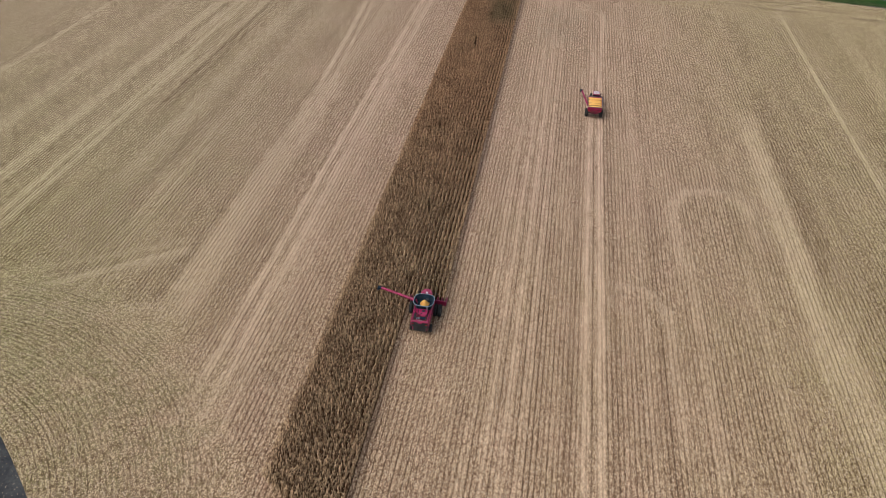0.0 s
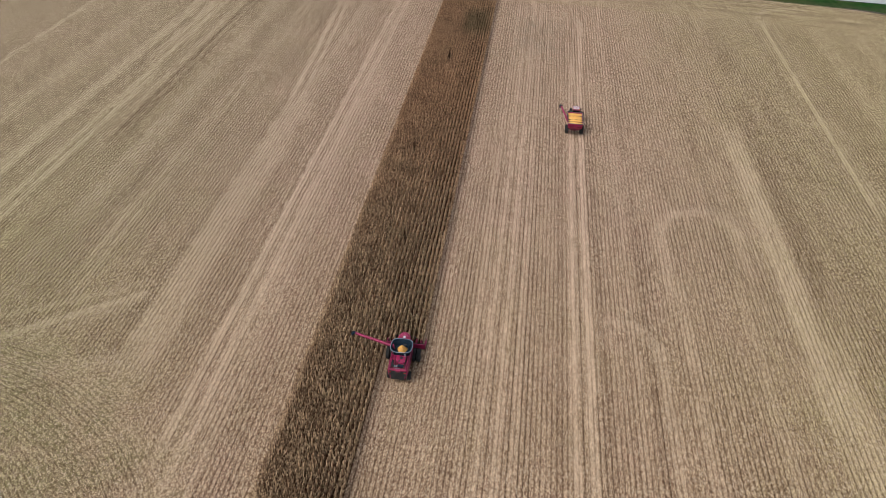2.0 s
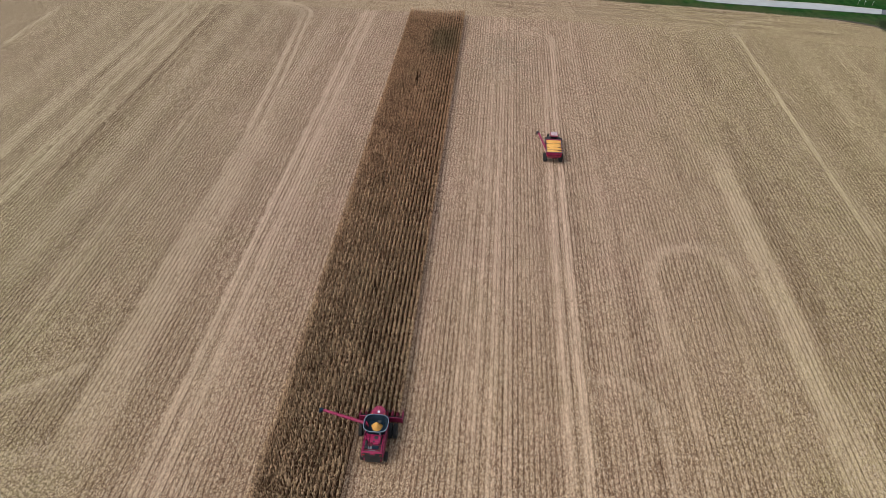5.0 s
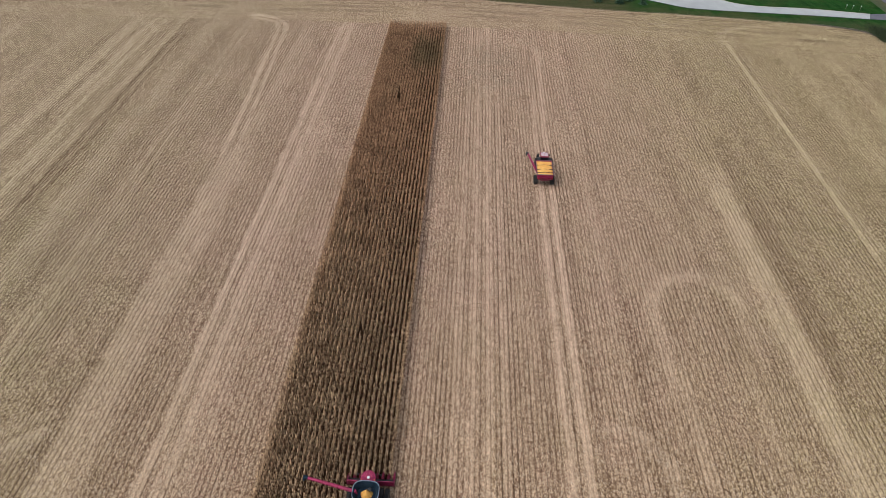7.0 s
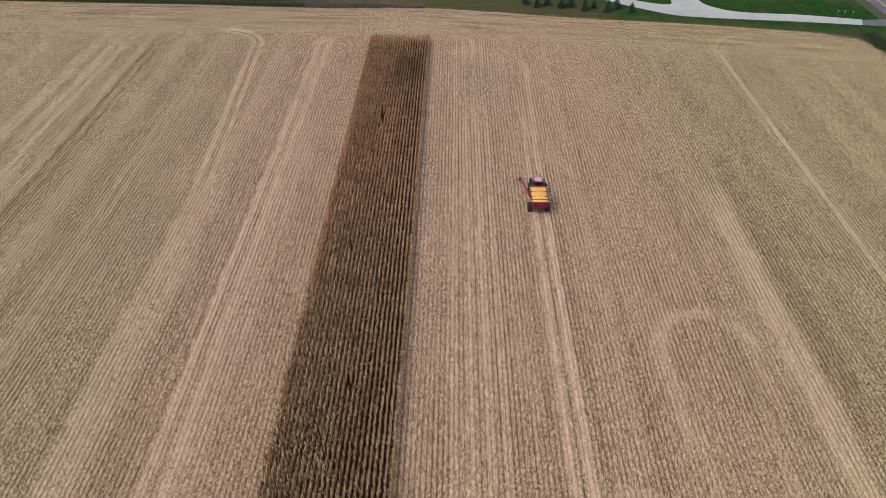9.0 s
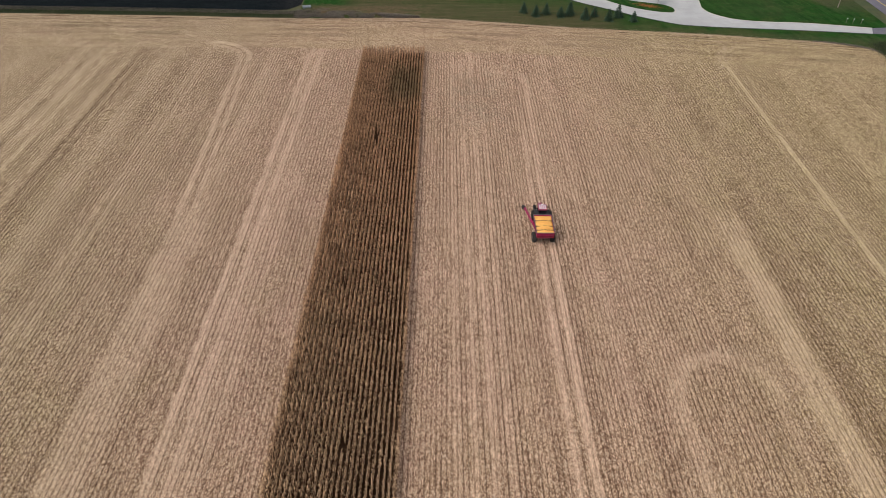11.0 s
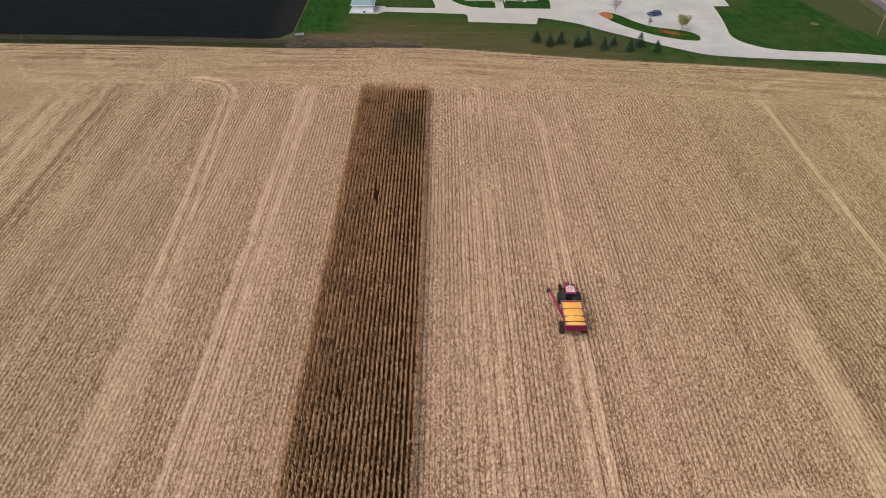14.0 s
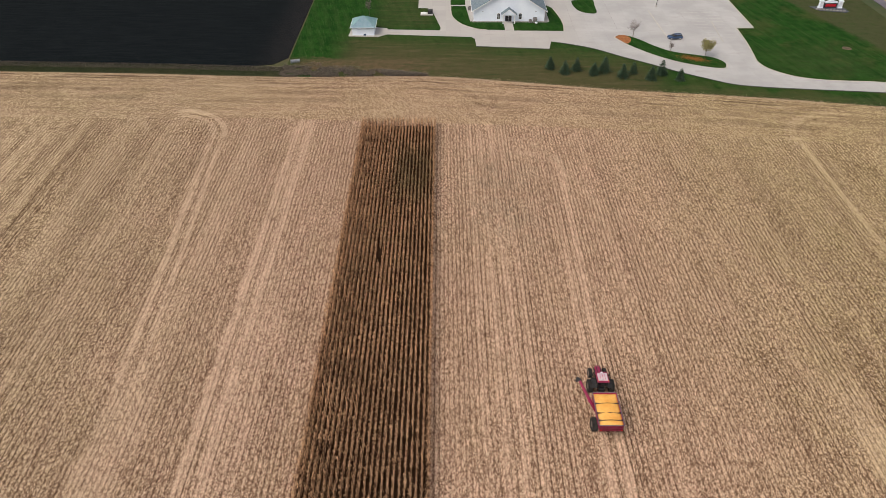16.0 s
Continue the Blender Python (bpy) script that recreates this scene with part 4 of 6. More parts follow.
# ---- vehicles ----
def wheel(parent, name, x, y, r, w, rim=0.55, lugs=22, rim_mat=None):
    """A farm tyre on its rim: name is the part, the rim its sub-part."""
    bm = bmesh.new()
    prof = [(-w / 2 * 0.80, r * rim), (-w / 2, r * 0.74), (-w / 2 * 0.96, r * 0.90), (-w / 2 * 0.78, r * 0.965), (0, r * 0.975), (w / 2 * 0.78, r * 0.965), (w / 2 * 0.96, r * 0.90), (w / 2, r * 0.74), (w / 2 * 0.80, r * rim)]
    n = 26
    loops = [[(x + px, y + pr * math.cos(2 * math.pi * k / n), r + pr * math.sin(2 * math.pi * k / n)) for px, pr in prof] for k in range(n)]
    rings(bm, loops + loops[:1], close=False, cap0=False, cap1=False)
    for k in range(lugs):
        a = 2 * math.pi * k / lugs
        for side in (-1, 1):
            aa = a + side * math.pi / lugs / 2
            m = Matrix.Rotation(-aa, 3, "X") @ Matrix.Rotation(side * 0.6, 3, "Z")
            c = Vector((x + side * w * 0.24, y + r * 0.975 * math.sin(aa), r + r * 0.975 * math.cos(aa)))
            box(bm, c, (w * 0.5, r * 0.055, r * 0.06), turn=m)
    tyre = part(name, bm, black_rubber, parent, "black lugged rubber tyre")
    bm = bmesh.new()
    rp = [(-w * 0.36, r * rim), (-w * 0.30, r * rim * 0.9), (-w * 0.08, r * rim * 0.5), (-w * 0.10, r * 0.06), (w * 0.10, r * 0.06), (w * 0.08, r * rim * 0.5), (w * 0.30, r * rim * 0.9), (w * 0.36, r * rim)]
    loops = [[(x + px, y + pr * math.cos(2 * math.pi * k / 20), r + pr * math.sin(2 * math.pi * k / 20)) for px, pr in rp] for k in range(20)]
    rings(bm, loops + loops[:1], close=False, cap0=False, cap1=False)
    part("rim", bm, rim_mat or rim_paint, tyre)
    return tyre


def combine(m):
    c = thing("combine_harvester", "red combine harvester cutting the standing corn, unloading pipe swung out", "combine harvester", m)
    # hull under the tank and engine deck
    bm = bmesh.new()
    rings(bm, [[(s * 1.25, y, z) for s, z in ((-1, 0.95), (1, 0.95), (1, top), (-1, top))] for y, top in ((1.0, 2.7), (-2.2, 2.85), (-3.4, 2.82), (-5.05, 2.70))])
    part("body", bm, red_paint, c)
    for s in (-1, 1):
        bm = bmesh.new()
        rings(bm, [[(s * 1.30, y, lo), (s * 1.52, y, lo + 0.25), (s * 1.52, y, hi - 0.12), (s * 1.38, y, hi)] for y, lo, hi in ((0.3, 1.5, 2.95), (-2.2, 1.2, 3.15), (-3.8, 1.3, 3.12), (-5.1, 1.6, 2.98))])
        part("side_panel", bm, red_paint, c)
        bm = bmesh.new()
        box(bm, (s * 1.535, -1.9, 2.4), (0.02, 2.2, 0.22), 0.005)
        part("stripe", bm, black_metal, c, "dark decal stripe")
        bm = bmesh.new()
        for y in (-2.6, -3.4, -4.2, -4.9):
            tube(bm, (s * 1.42, y, 2.7), (s * 1.42, y, 3.55 if y > -4.5 else 3.1), 0.02, n=6)
        tube(bm, (s * 1.42, -2.5, 3.5), (s * 1.42, -4.3, 3.5), 0.022, n=6)
        part("handrail", bm, red_dusty, c)
    # engine deck behind the tank
    bm = bmesh.new()
    box(bm, (0, -3.65, 2.90), (2.5, 2.7, 0.10), 0.02)
    part("engine_deck", bm, red_dusty, c, "dusty dark red engine deck")
    bm = bmesh.new()
    box(bm, (0, -4.62, 2.955), (2.2, 0.62, 0.02))
    part("rear_platform", bm, deck_dirt, c, "brown dusty platform")
    bm = bmesh.new()
    box(bm, (-0.15, -2.62, 3.00), (2.1, 0.8, 0.14), 0.03)
    box(bm, (-0.85, -3.7, 2.98), (0.30, 1.5, 0.10), 0.02)
    part("deck_plate", bm, red_paint, c)
    for k in range(7):
        bm = bmesh.new()
        box(bm, (-0.45 + 0.13 * k, -4.66, 2.97), (0.06, 0.42, 0.03))
        part("grating_bar", bm, grey_metal, c)
    for s in (-1, 1):
        bm = bmesh.new()
        box(bm, (s * 1.22, -3.65, 3.06), (0.16, 2.9, 0.22), 0.04)
        part("deck_rail", bm, red_paint, c)
    for y in (-3.95, -4.72):
        bm = bmesh.new()
        box(bm, (0, y, 3.01), (2.3, 0.10, 0.10), 0.02)
        part("cross_member", bm, red_dusty, c)
    for x0, y0, x1, y1 in ((-0.7, -2.6, -0.45, -4.6), (0.95, -2.7, 0.75, -4.5), (-0.2, -3.95, 0.6, -4.6)):
        bm = bmesh.new()
        tube(bm, (x0, y0, 3.08), ((x0 + x1) / 2 + 0.1, (y0 + y1) / 2, 3.18), 0.05, n=6)
        tube(bm, ((x0 + x1) / 2 + 0.1, (y0 + y1) / 2, 3.18), (x1, y1, 3.05), 0.05, n=6)
        part("hose", bm, black_rubber, c)
    bm = bmesh.new()
    box(bm, (0.22, -3.10, 3.20), (1.45, 1.25, 0.5), 0.12)
    box(bm, (0.30, -3.72, 3.12), (0.75, 0.35, 0.34), 0.06)
    part("engine_hood", bm, red_paint, c)
    bm = bmesh.new()
    tube(bm, (0.30, -3.05, 3.44), (0.30, -3.05, 3.50), 0.27, n=16)
    part("air_intake", bm, black_metal, c, "round black air screen")
    bm = bmesh.new()
    tube(bm, (0.05, -3.70, 3.44), (0.05, -3.70, 3.49), 0.13, n=12)
    part("filler_cap", bm, black_metal, c)
    bm = bmesh.new()
    tube(bm, (0.80, -2.75, 3.2), (0.80, -2.75, 4.05), 0.09, n=10)
    tube(bm, (0.80, -2.75, 4.05), (0.80, -2.95, 4.20), 0.09, 0.085, n=10)
    part("exhaust_pipe", bm, grey_metal, c)
    bm = bmesh.new()
    box(bm, (-0.98, -3.75, 3.08), (0.34, 0.7, 0.28), 0.05)
    part("battery_box", bm, black_metal, c)
    bm = bmesh.new()
    box(bm, (-0.95, -4.35, 3.02), (0.55, 0.5, 0.2), 0.04)
    part("tool_box", bm, black_metal, c)
    bm = bmesh.new()
    box(bm, (1.15, -3.3, 2.99), (0.36, 1.9, 0.05))
    part("walkway", bm, black_metal, c)
    bm = bmesh.new()
    box(bm, (0.35, -4.35, 3.05), (0.9, 0.55, 0.26), 0.05)
    part("cooler_box", bm, tank_skin, c)
    bm = bmesh.new()
    box(bm, (-0.40, -4.5, 2.98), (0.5, 0.6, 0.04))
    part("step_plate", bm, grey_metal, c, "grey checkered step plate")
    # tail
    bm = bmesh.new()
    box(bm, (0, -5.08, 2.94), (2.9, 0.28, 0.30), 0.07)
    box(bm, (0.1, -5.26, 2.85), (0.7, 0.2, 0.42), 0.06)
    part("rear_beam", bm, red_paint, c)
    # coloured black in place of the shadow below the rear beam
    bm = bmesh.new()
    box(bm, (0, -5.14, 2.2), (2.7, 0.14, 1.0), 0.05)
    part("tail_panel", bm, black_metal, c, "rear panel over the chopper, black for the shadow under the beam")
    for s in (-1, 1):
        bm = bmesh.new()
        box(bm, (s * 1.15, -5.23, 2.45), (0.28, 0.05, 0.14), 0.01)
        part("tail_lamp", bm, lamp_red, c)
    bm = bmesh.new()
    rings(bm, [[(s * w, y, z) for s, z in ((-1, 0.85), (1, 0.85), (1, 1.75), (-1, 1.75))] for y, w in ((-3.9, 0.8), (-5.2, 1.05))])
    part("straw_chopper", bm, black_metal, c)
    bm = bmesh.new()
    for k in range(6):
        tube(bm, (1.2, -5.22 - 0.02, 0.75 + 0.3 * k), (1.55, -5.24, 0.75 + 0.3 * k), 0.02, n=6)
    tube(bm, (1.2, -5.24, 0.7), (1.2, -5.24, 2.5), 0.022, n=6)
    tube(bm, (1.55, -5.24, 0.7), (1.55, -5.24, 2.5), 0.022, n=6)
    part("ladder", bm, black_metal, c)
    # grain tank with flared dark extensions, open at the top
    def octo(w, y0, y1, z, cut):
        """A rounded rectangle, the more rounded the larger cut is."""
        out, p = [], 0.42 + 0.35 * cut
        for k in range(24):
            a = 2 * math.pi * (k + 0.5) / 24
            cx, cy = math.cos(a), math.sin(a)
            out.append((w * math.copysign(abs(cx) ** p, cx), (y0 + y1) / 2 - 0.22 + (y1 - y0) / 2 * math.copysign(abs(cy) ** p, cy), z))
        return out

    bm = bmesh.new()
    rings(bm, [octo(1.28, -2.0, 0.25, 2.7, 0.25), octo(1.32, -2.1, 0.30, 3.35, 0.3), octo(1.70, -2.45, 0.52, 4.15, 0.6), octo(1.62, -2.38, 0.45, 4.15, 0.58), octo(1.24, -2.0, 0.22, 3.35, 0.28), octo(1.18, -1.9, 0.15, 3.1, 0.24)], cap0=False)
    tank = part("grain_tank", bm, tank_skin, c, "dark flared grain tank, open at the top")
    bm = bmesh.new()
    o, i2 = octo(1.74, -2.48, 0.56, 4.13, 0.62), octo(1.66, -2.41, 0.48, 4.13, 0.60)
    up = lambda L, dz: [(p[0], p[1], p[2] + dz) for p in L]
    rings(bm, [o, up(o, 0.09), up(i2, 0.09), i2], cap0=False, cap1=False)
    part("tank_rim", bm, pale_rim, tank, "pale grey rubber edge")
    bm = bmesh.new()
    tube(bm, (0.35, -0.1, 3.1), (0.55, -0.95, 4.1), 0.15, n=10)
    box(bm, (0.45, -0.85, 4.12), (0.5, 0.35, 0.10), 0.03)
    part("fountain_auger", bm, black_metal, tank)
    # cab with rounded roof
    bm = bmesh.new()
    rings(bm, [[(s * w, y, z) for s, y in ((-1, 0.55), (1, 0.55), (1, f), (-1, f))] for w, f, z in ((0.80, 1.75, 1.6), (0.92, 2.0, 2.3), (0.92, 1.85, 3.35))])
    cab = part("cab", bm, glass_dark, c, "dark tinted cab glass")
    for sx in (-1, 1):
        for y in (0.6, 1.9):
            bm = bmesh.new()
            tube(bm, (sx * 0.85, y * 0.97, 1.6), (sx * 0.93, y, 3.35), 0.045, n=6)
            part("pillar", bm, black_metal, cab)
    bm = bmesh.new()
    arc = [(math.sin(a) * 1.02, 0.95 + max(0.0, math.cos(a)) * 1.35) for a in [math.radians(d) for d in range(-90, 91, 15)]]
    lo = [(-1.02, 0.35)] + arc + [(1.02, 0.35)]
    rings(bm, [[(x * 0.97, y, 3.34) for x, y in lo], [(x, y, 3.52) for x, y in lo], [(x * 0.93, 0.35 + (y - 0.35) * 0.94, 3.72) for x, y in lo], [(x * 0.5, 0.35 + (y - 0.35) * 0.6, 3.80) for x, y in lo]])
    roof = part("cab_roof", bm, red_paint, c)
    for d in range(-70, 71, 20):
        a = math.radians(d)
        bm = bmesh.new()
        tube(bm, (math.sin(a) * 0.35, 1.0 + math.cos(a) * 0.35, 3.80), (math.sin(a) * 0.92, 0.97 + math.cos(a) * 1.14, 3.73), 0.03, n=5)
        part("roof_rib", bm, red_faded, roof, "faded raised rib")
    bm = bmesh.new()
    box(bm, (0.05, 0.98, 3.90), (0.34, 0.34, 0.18), 0.04)
    part("antenna", bm, white_trim, roof, "white satellite receiver")
    for s in (-1, 1):
        bm = bmesh.new()
        tube(bm, (s * 0.9, 1.8, 3.2), (s * 1.55, 2.0, 3.1), 0.02, n=6)
        box(bm, (s * 1.55, 2.0, 2.9), (0.25, 0.06, 0.45), 0.02)
        part("mirror", bm, black_metal, cab)
        bm = bmesh.new()
        tube(bm, (s * 0.85, 0.7, 3.6), (s * 0.85, 0.7, 3.9), 0.06, 0.05, n=8)
        part("beacon", bm, lamp_amber, roof)
    bm = bmesh.new()
    for k in range(4):
        box(bm, (-1.25, 1.2, 0.6 + 0.32 * k), (0.5, 0.25, 0.04))
        part("step", bm, black_metal, c)
        bm = bmesh.new()
    box(bm, (-1.2, 1.1, 2.05), (0.8, 1.1, 0.05))
    part("platform", bm, black_metal, c)
    # unloading pipe
    root, tip = Vector((-1.55, -1.0, 3.75)), Vector((-7.75, 0.13, 4.55))
    bm = bmesh.new()
    tube(bm, root, tip, 0.24, 0.20, n=14)
    tube(bm, (-1.35, -1.0, 2.9), root + Vector((0.02, 0, 0.1)), 0.26, n=12)
    pipe = part("unloading_auger", bm, red_paint, c)
    for f in (0.33, 0.66):
        q = root.lerp(tip, f)
        bm = bmesh.new()
        tube(bm, q, q + (tip - root).normalized() * 0.08, 0.265, n=14)
        part("clamp_band", bm, red_dusty, pipe)
    bm = bmesh.new()
    tube(bm, tip - Vector((-0.15, 0.03, 0)), tip + Vector((-0.32, 0.06, 0.02)), 0.24, 0.27, n=10)
    tube(bm, tip + Vector((-0.25, 0.05, 0.1)), tip + Vector((-0.45, 0.08, -0.55)), 0.26, 0.22, n=10)
    part("spout", bm, tank_skin, pipe, "dark rubber spout")
    # wheels: double tyres in front, single at the back
    for s in (-1, 1):
        wheel(c, "front_tyre", s * 1.75, 0, 1.06, 0.54, lugs=24)
        wheel(c, "front_tyre", s * 2.46, 0, 1.06, 0.54, lugs=24)
        wheel(c, "rear_tyre", s * 1.62, -4.05, 0.68, 0.45, lugs=18)
    bm = bmesh.new()
    tube(bm, (-2.1, 0, 1.06), (2.1, 0, 1.06), 0.16, n=8)
    part("axle", bm, black_metal, c)
    bm = bmesh.new()
    tube(bm, (-1.5, -4.05, 0.68), (1.5, -4.05, 0.68), 0.12, n=8)
    part("axle", bm, black_metal, c)
    bm = bmesh.new()
    rings(bm, [[(s * 0.7, y, z) for s, z in ((-1, a), (1, a), (1, b), (-1, b))] for y, a, b in ((0.9, 1.1, 2.0), (2.2, 0.5, 1.2))])
    part("feeder_house", bm, red_dusty, c)
    # eight-row corn header
    bm = bmesh.new()
    rings(bm, [[(x, 2.05, 0.35), (x, 2.55, 0.28), (x, 2.95, 0.45), (x, 2.5, 0.62), (x, 2.22, 1.25), (x, 2.05, 1.25)] for x in (-3.08, 3.08)])
    tube(bm, (-3.06, 2.1, 1.28), (3.06, 2.1, 1.28), 0.08, n=8)
    head = part("header", bm, red_paint, c, "red eight-row corn header")
    bm = bmesh.new()
    tube(bm, (-3.02, 2.55, 0.75), (3.02, 2.55, 0.75), 0.17, n=10)
    for k in range(26):
        x = -3.0 + k * 0.238
        tube(bm, (x, 2.55, 0.75), (x + 0.03, 2.55, 0.75), 0.29, n=10)
    part("cross_auger", bm, black_metal, head)
    for k in range(9):
        x = (k - 4) * ROW
        wide = 0.24 if 0 < k < 8 else 0.17
        bm = bmesh.new()
        rings(bm, [[(x - w, y, z0), (x + w, y, z0), (x + w * 0.7, y, z1), (x, y, z1 + w * 0.4), (x - w * 0.7, y, z1)] for y, w, z0, z1 in
                   ((2.75, wide, 0.35, 0.80), (3.4, wide, 0.25, 0.66), (4.0, wide * 0.7, 0.15, 0.42), (4.5, 0.03, 0.10, 0.16))])
        part("snout", bm, red_dusty if k % 8 else red_paint, head, "tapered row divider")
    for s in (-1, 1):
        bm = bmesh.new()
        rings(bm, [[(s * 3.09, y, z0), (s * 3.21, y, z0), (s * 3.21, y, z1), (s * 3.09, y, z1)] for y, z0, z1 in ((2.0, 0.3, 1.3), (2.9, 0.3, 1.15), (3.5, 0.25, 0.75))])
        part("end_shield", bm, red_paint, head)
    return c


combine(pose(15.45, COMBINE_Y, 0.03))


def heap(name, label, outline_w, y0, y1, z_edge, z_top, m, ridge=None):
    """A heaped load of kernels with a slightly uneven top."""
    bm = bmesh.new()
    nx, ny = 17, 27
    grid = [[None] * ny for _ in range(nx)]
    for a in range(nx):
        for b2 in range(ny):
            u, v = a / (nx - 1) * 2 - 1, b2 / (ny - 1) * 2 - 1
            z = z_edge + (z_top - z_edge) * (1 - abs(u) ** 2.2) * (1 - abs(v) ** 4) ** 0.8
            z += 0.05 * noise.noise((u * 3, v * 5, z_top)) * (1 - max(abs(u), abs(v)) ** 6)
            grid[a][b2] = bm.verts.new((u * outline_w, y0 + (v + 1) / 2 * (y1 - y0), z))
    for a in range(nx - 1):
        for b2 in range(ny - 1):
            f = bm.faces.new((grid[a][b2], grid[a + 1][b2], grid[a + 1][b2 + 1], grid[a][b2 + 1]))
            f.smooth = True
    edge = bmesh.ops.extrude_edge_only(bm, edges=[e for e in bm.edges if e.is_boundary])
    for v in edge["geom"]:
        if isinstance(v, bmesh.types.BMVert):
            v.co.z -= 0.35
    ob = part(name, bm, grain_mat)
    ob.matrix_basis = m
    return tagged(ob, label, "grain")


# grain in the combine's tank: a steep cone
bm = bmesh.new()
loops = []
for k, (r, z) in enumerate(((0.95, 3.12), (0.70, 3.40), (0.42, 3.75), (0.17, 4.02), (0.04, 4.10))):
    loops.append([(0.05 + 0.78 * r * (1.05 + 0.12 * math.sin(3 * a + k)) * math.cos(a), -1.05 + r * 0.78 * math.sin(a), z + 0.03 * math.sin(5 * a + k)) for a in [2 * math.pi * q / 20 for q in range(20)]])
rings(bm, loops)
ob = part("grain_load", bm, grain_mat)
ob.matrix_basis = pose(15.45, COMBINE_Y, 0.03)
tagged(ob, "steep heap of yellow corn in the combine's tank", "grain")

CART_Y = 110.8                       # middle of the grain cart's box


def grain_cart(m):
    c = thing("grain_cart", "red two-wheeled grain cart filled with yellow corn behind the tractor", "grain cart", m)

    def ring(w, y0, y1, z):
        return [(-w, y0, z), (w, y0, z), (w, y1, z), (-w, y1, z)]

    sides = (("rear_panel", (0, 1)), ("side_panel", (1, 2)), ("front_panel", (2, 3)), ("side_panel", (3, 0)))
    levels = [ring(0.75, -1.2, 1.6, 0.95), ring(1.62, -2.72, 2.72, 2.35), ring(1.75, -2.9, 2.9, 3.6)]
    inner = [[(x * 0.965, y * 0.98, z + 0.04) for x, y, z in r] for r in levels]
    for name, (a, b2) in sides:
        bm = bmesh.new()
        loops = [[r[a], r[b2]] for r in levels] + [[r[a], r[b2]] for r in inner[::-1]]
        rings(bm, loops + loops[:1], close=False, cap0=False, cap1=False)
        p = part(name, bm, red_paint, c)
        if name == "side_panel":
            s = 1 if levels[1][a][0] > 0 else -1
            for k in range(6):
                y = -2.4 + k * 0.96
                bm = bmesh.new()
                tube(bm, (s * 1.66, y, 2.38), (s * 1.79, y, 3.56), 0.05, n=5)
                part("rib", bm, red_paint, p)
    bm = bmesh.new()
    o = [(-1.81, -2.96), (1.81, -2.96), (1.81, 2.96), (-1.81, 2.96)]
    i2 = [(-1.71, -2.86), (1.71, -2.86), (1.71, 2.86), (-1.71, 2.86)]
    rings(bm, [[(x, y, 3.56) for x, y in o], [(x, y, 3.68) for x, y in o], [(x, y, 3.68) for x, y in i2], [(x, y, 3.56) for x, y in i2]], cap0=False, cap1=False)
    part("top_rail", bm, rail_paint, c, "dull mauve-grey steel top rail")
    for y in (-2.0, -0.75, 0.95):
        bm = bmesh.new()
        rings(bm, [[(x, y - 0.05, z), (x, y + 0.05, z), (x, y + 0.05, z + 0.07), (x, y - 0.05, z + 0.07)] for x, z in ((-1.72, 3.52), (-0.9, 3.60), (0, 3.66), (0.9, 3.60), (1.72, 3.52))])
        for s in (-1, 1):
            tri = [(s * 1.70, y - 0.16, 3.58), (s * 1.70, y + 0.16, 3.58), (s * 1.05, y, 3.64)]
            rings(bm, [tri, [(a, b3, z + 0.04) for a, b3, z in tri]])
        part("bow", bm, black_metal, c, "dark cross brace")
    bm = bmesh.new()
    box(bm, (0, -3.02, 2.75), (3.3, 0.08, 0.5), 0.02)
    part("bumper_panel", bm, red_dusty, c)
    for s in (-1, 1):
        bm = bmesh.new()
        box(bm, (s * 1.45, -3.08, 2.75), (0.22, 0.05, 0.16), 0.01)
        part("tail_lamp", bm, lamp_red, c)
        wheel(c, "tyre", s * 1.78, -0.75, 1.0, 0.84, 0.5, 20, rim_paint)
    bm = bmesh.new()
    tube(bm, (-1.7, -0.75, 1.0), (1.7, -0.75, 1.0), 0.14, n=8)
    box(bm, (0, -0.75, 1.0), (1.4, 0.5, 0.4), 0.04)
    part("axle", bm, black_metal, c)
    bm = bmesh.new()
    for s in (-1, 1):
        tube(bm, (s * 0.8, 1.5, 0.95), (s * 0.1, 5.4, 0.55), 0.11, n=6)
    tube(bm, (0, 5.2, 0.55), (0, 6.0, 0.55), 0.10, n=6)
    part("drawbar", bm, red_dusty, c)
    bm = bmesh.new()
    tube(bm, (0.25, 5.0, 0.5), (0.25, 5.0, 0.06), 0.06, n=6)
    part("jack_stand", bm, black_metal, c)
    # folding corner auger
    a0, a1, a2 = Vector((-1.05, 1.6, 0.95)), Vector((-2.05, 2.5, 2.35)), Vector((-3.42, 4.75, 4.15))
    bm = bmesh.new()
    tube(bm, a0, a1, 0.25, n=12)
    tube(bm, a1, a2, 0.24, 0.21, n=12)
    tube(bm, a1 - Vector((0, 0, 0.12)), a1 + Vector((0, 0, 0.12)), 0.30, n=12)
    aug = part("auger", bm, red_paint, c)
    bm = bmesh.new()
    tube(bm, a2 + Vector((0.08, -0.12, 0.12)), a2 + Vector((-0.30, 0.40, 0.0)), 0.25, 0.28, n=10)
    tube(bm, a2 + Vector((-0.22, 0.32, 0.1)), a2 + Vector((-0.30, 0.42, -0.6)), 0.27, 0.22, n=10)
    part("spout", bm, black_metal, aug, "black rubber spout")
    bm = bmesh.new()
    for k in range(7):
        tube(bm, (1.30, 2.98 + 0.02, 1.3 + 0.33 * k), (1.65, 3.0, 1.3 + 0.33 * k), 0.02, n=5)
    tube(bm, (1.30, 3.0, 1.2), (1.30, 3.0, 3.5), 0.022, n=5)
    tube(bm, (1.65, 3.0, 1.2), (1.65, 3.0, 3.5), 0.022, n=5)
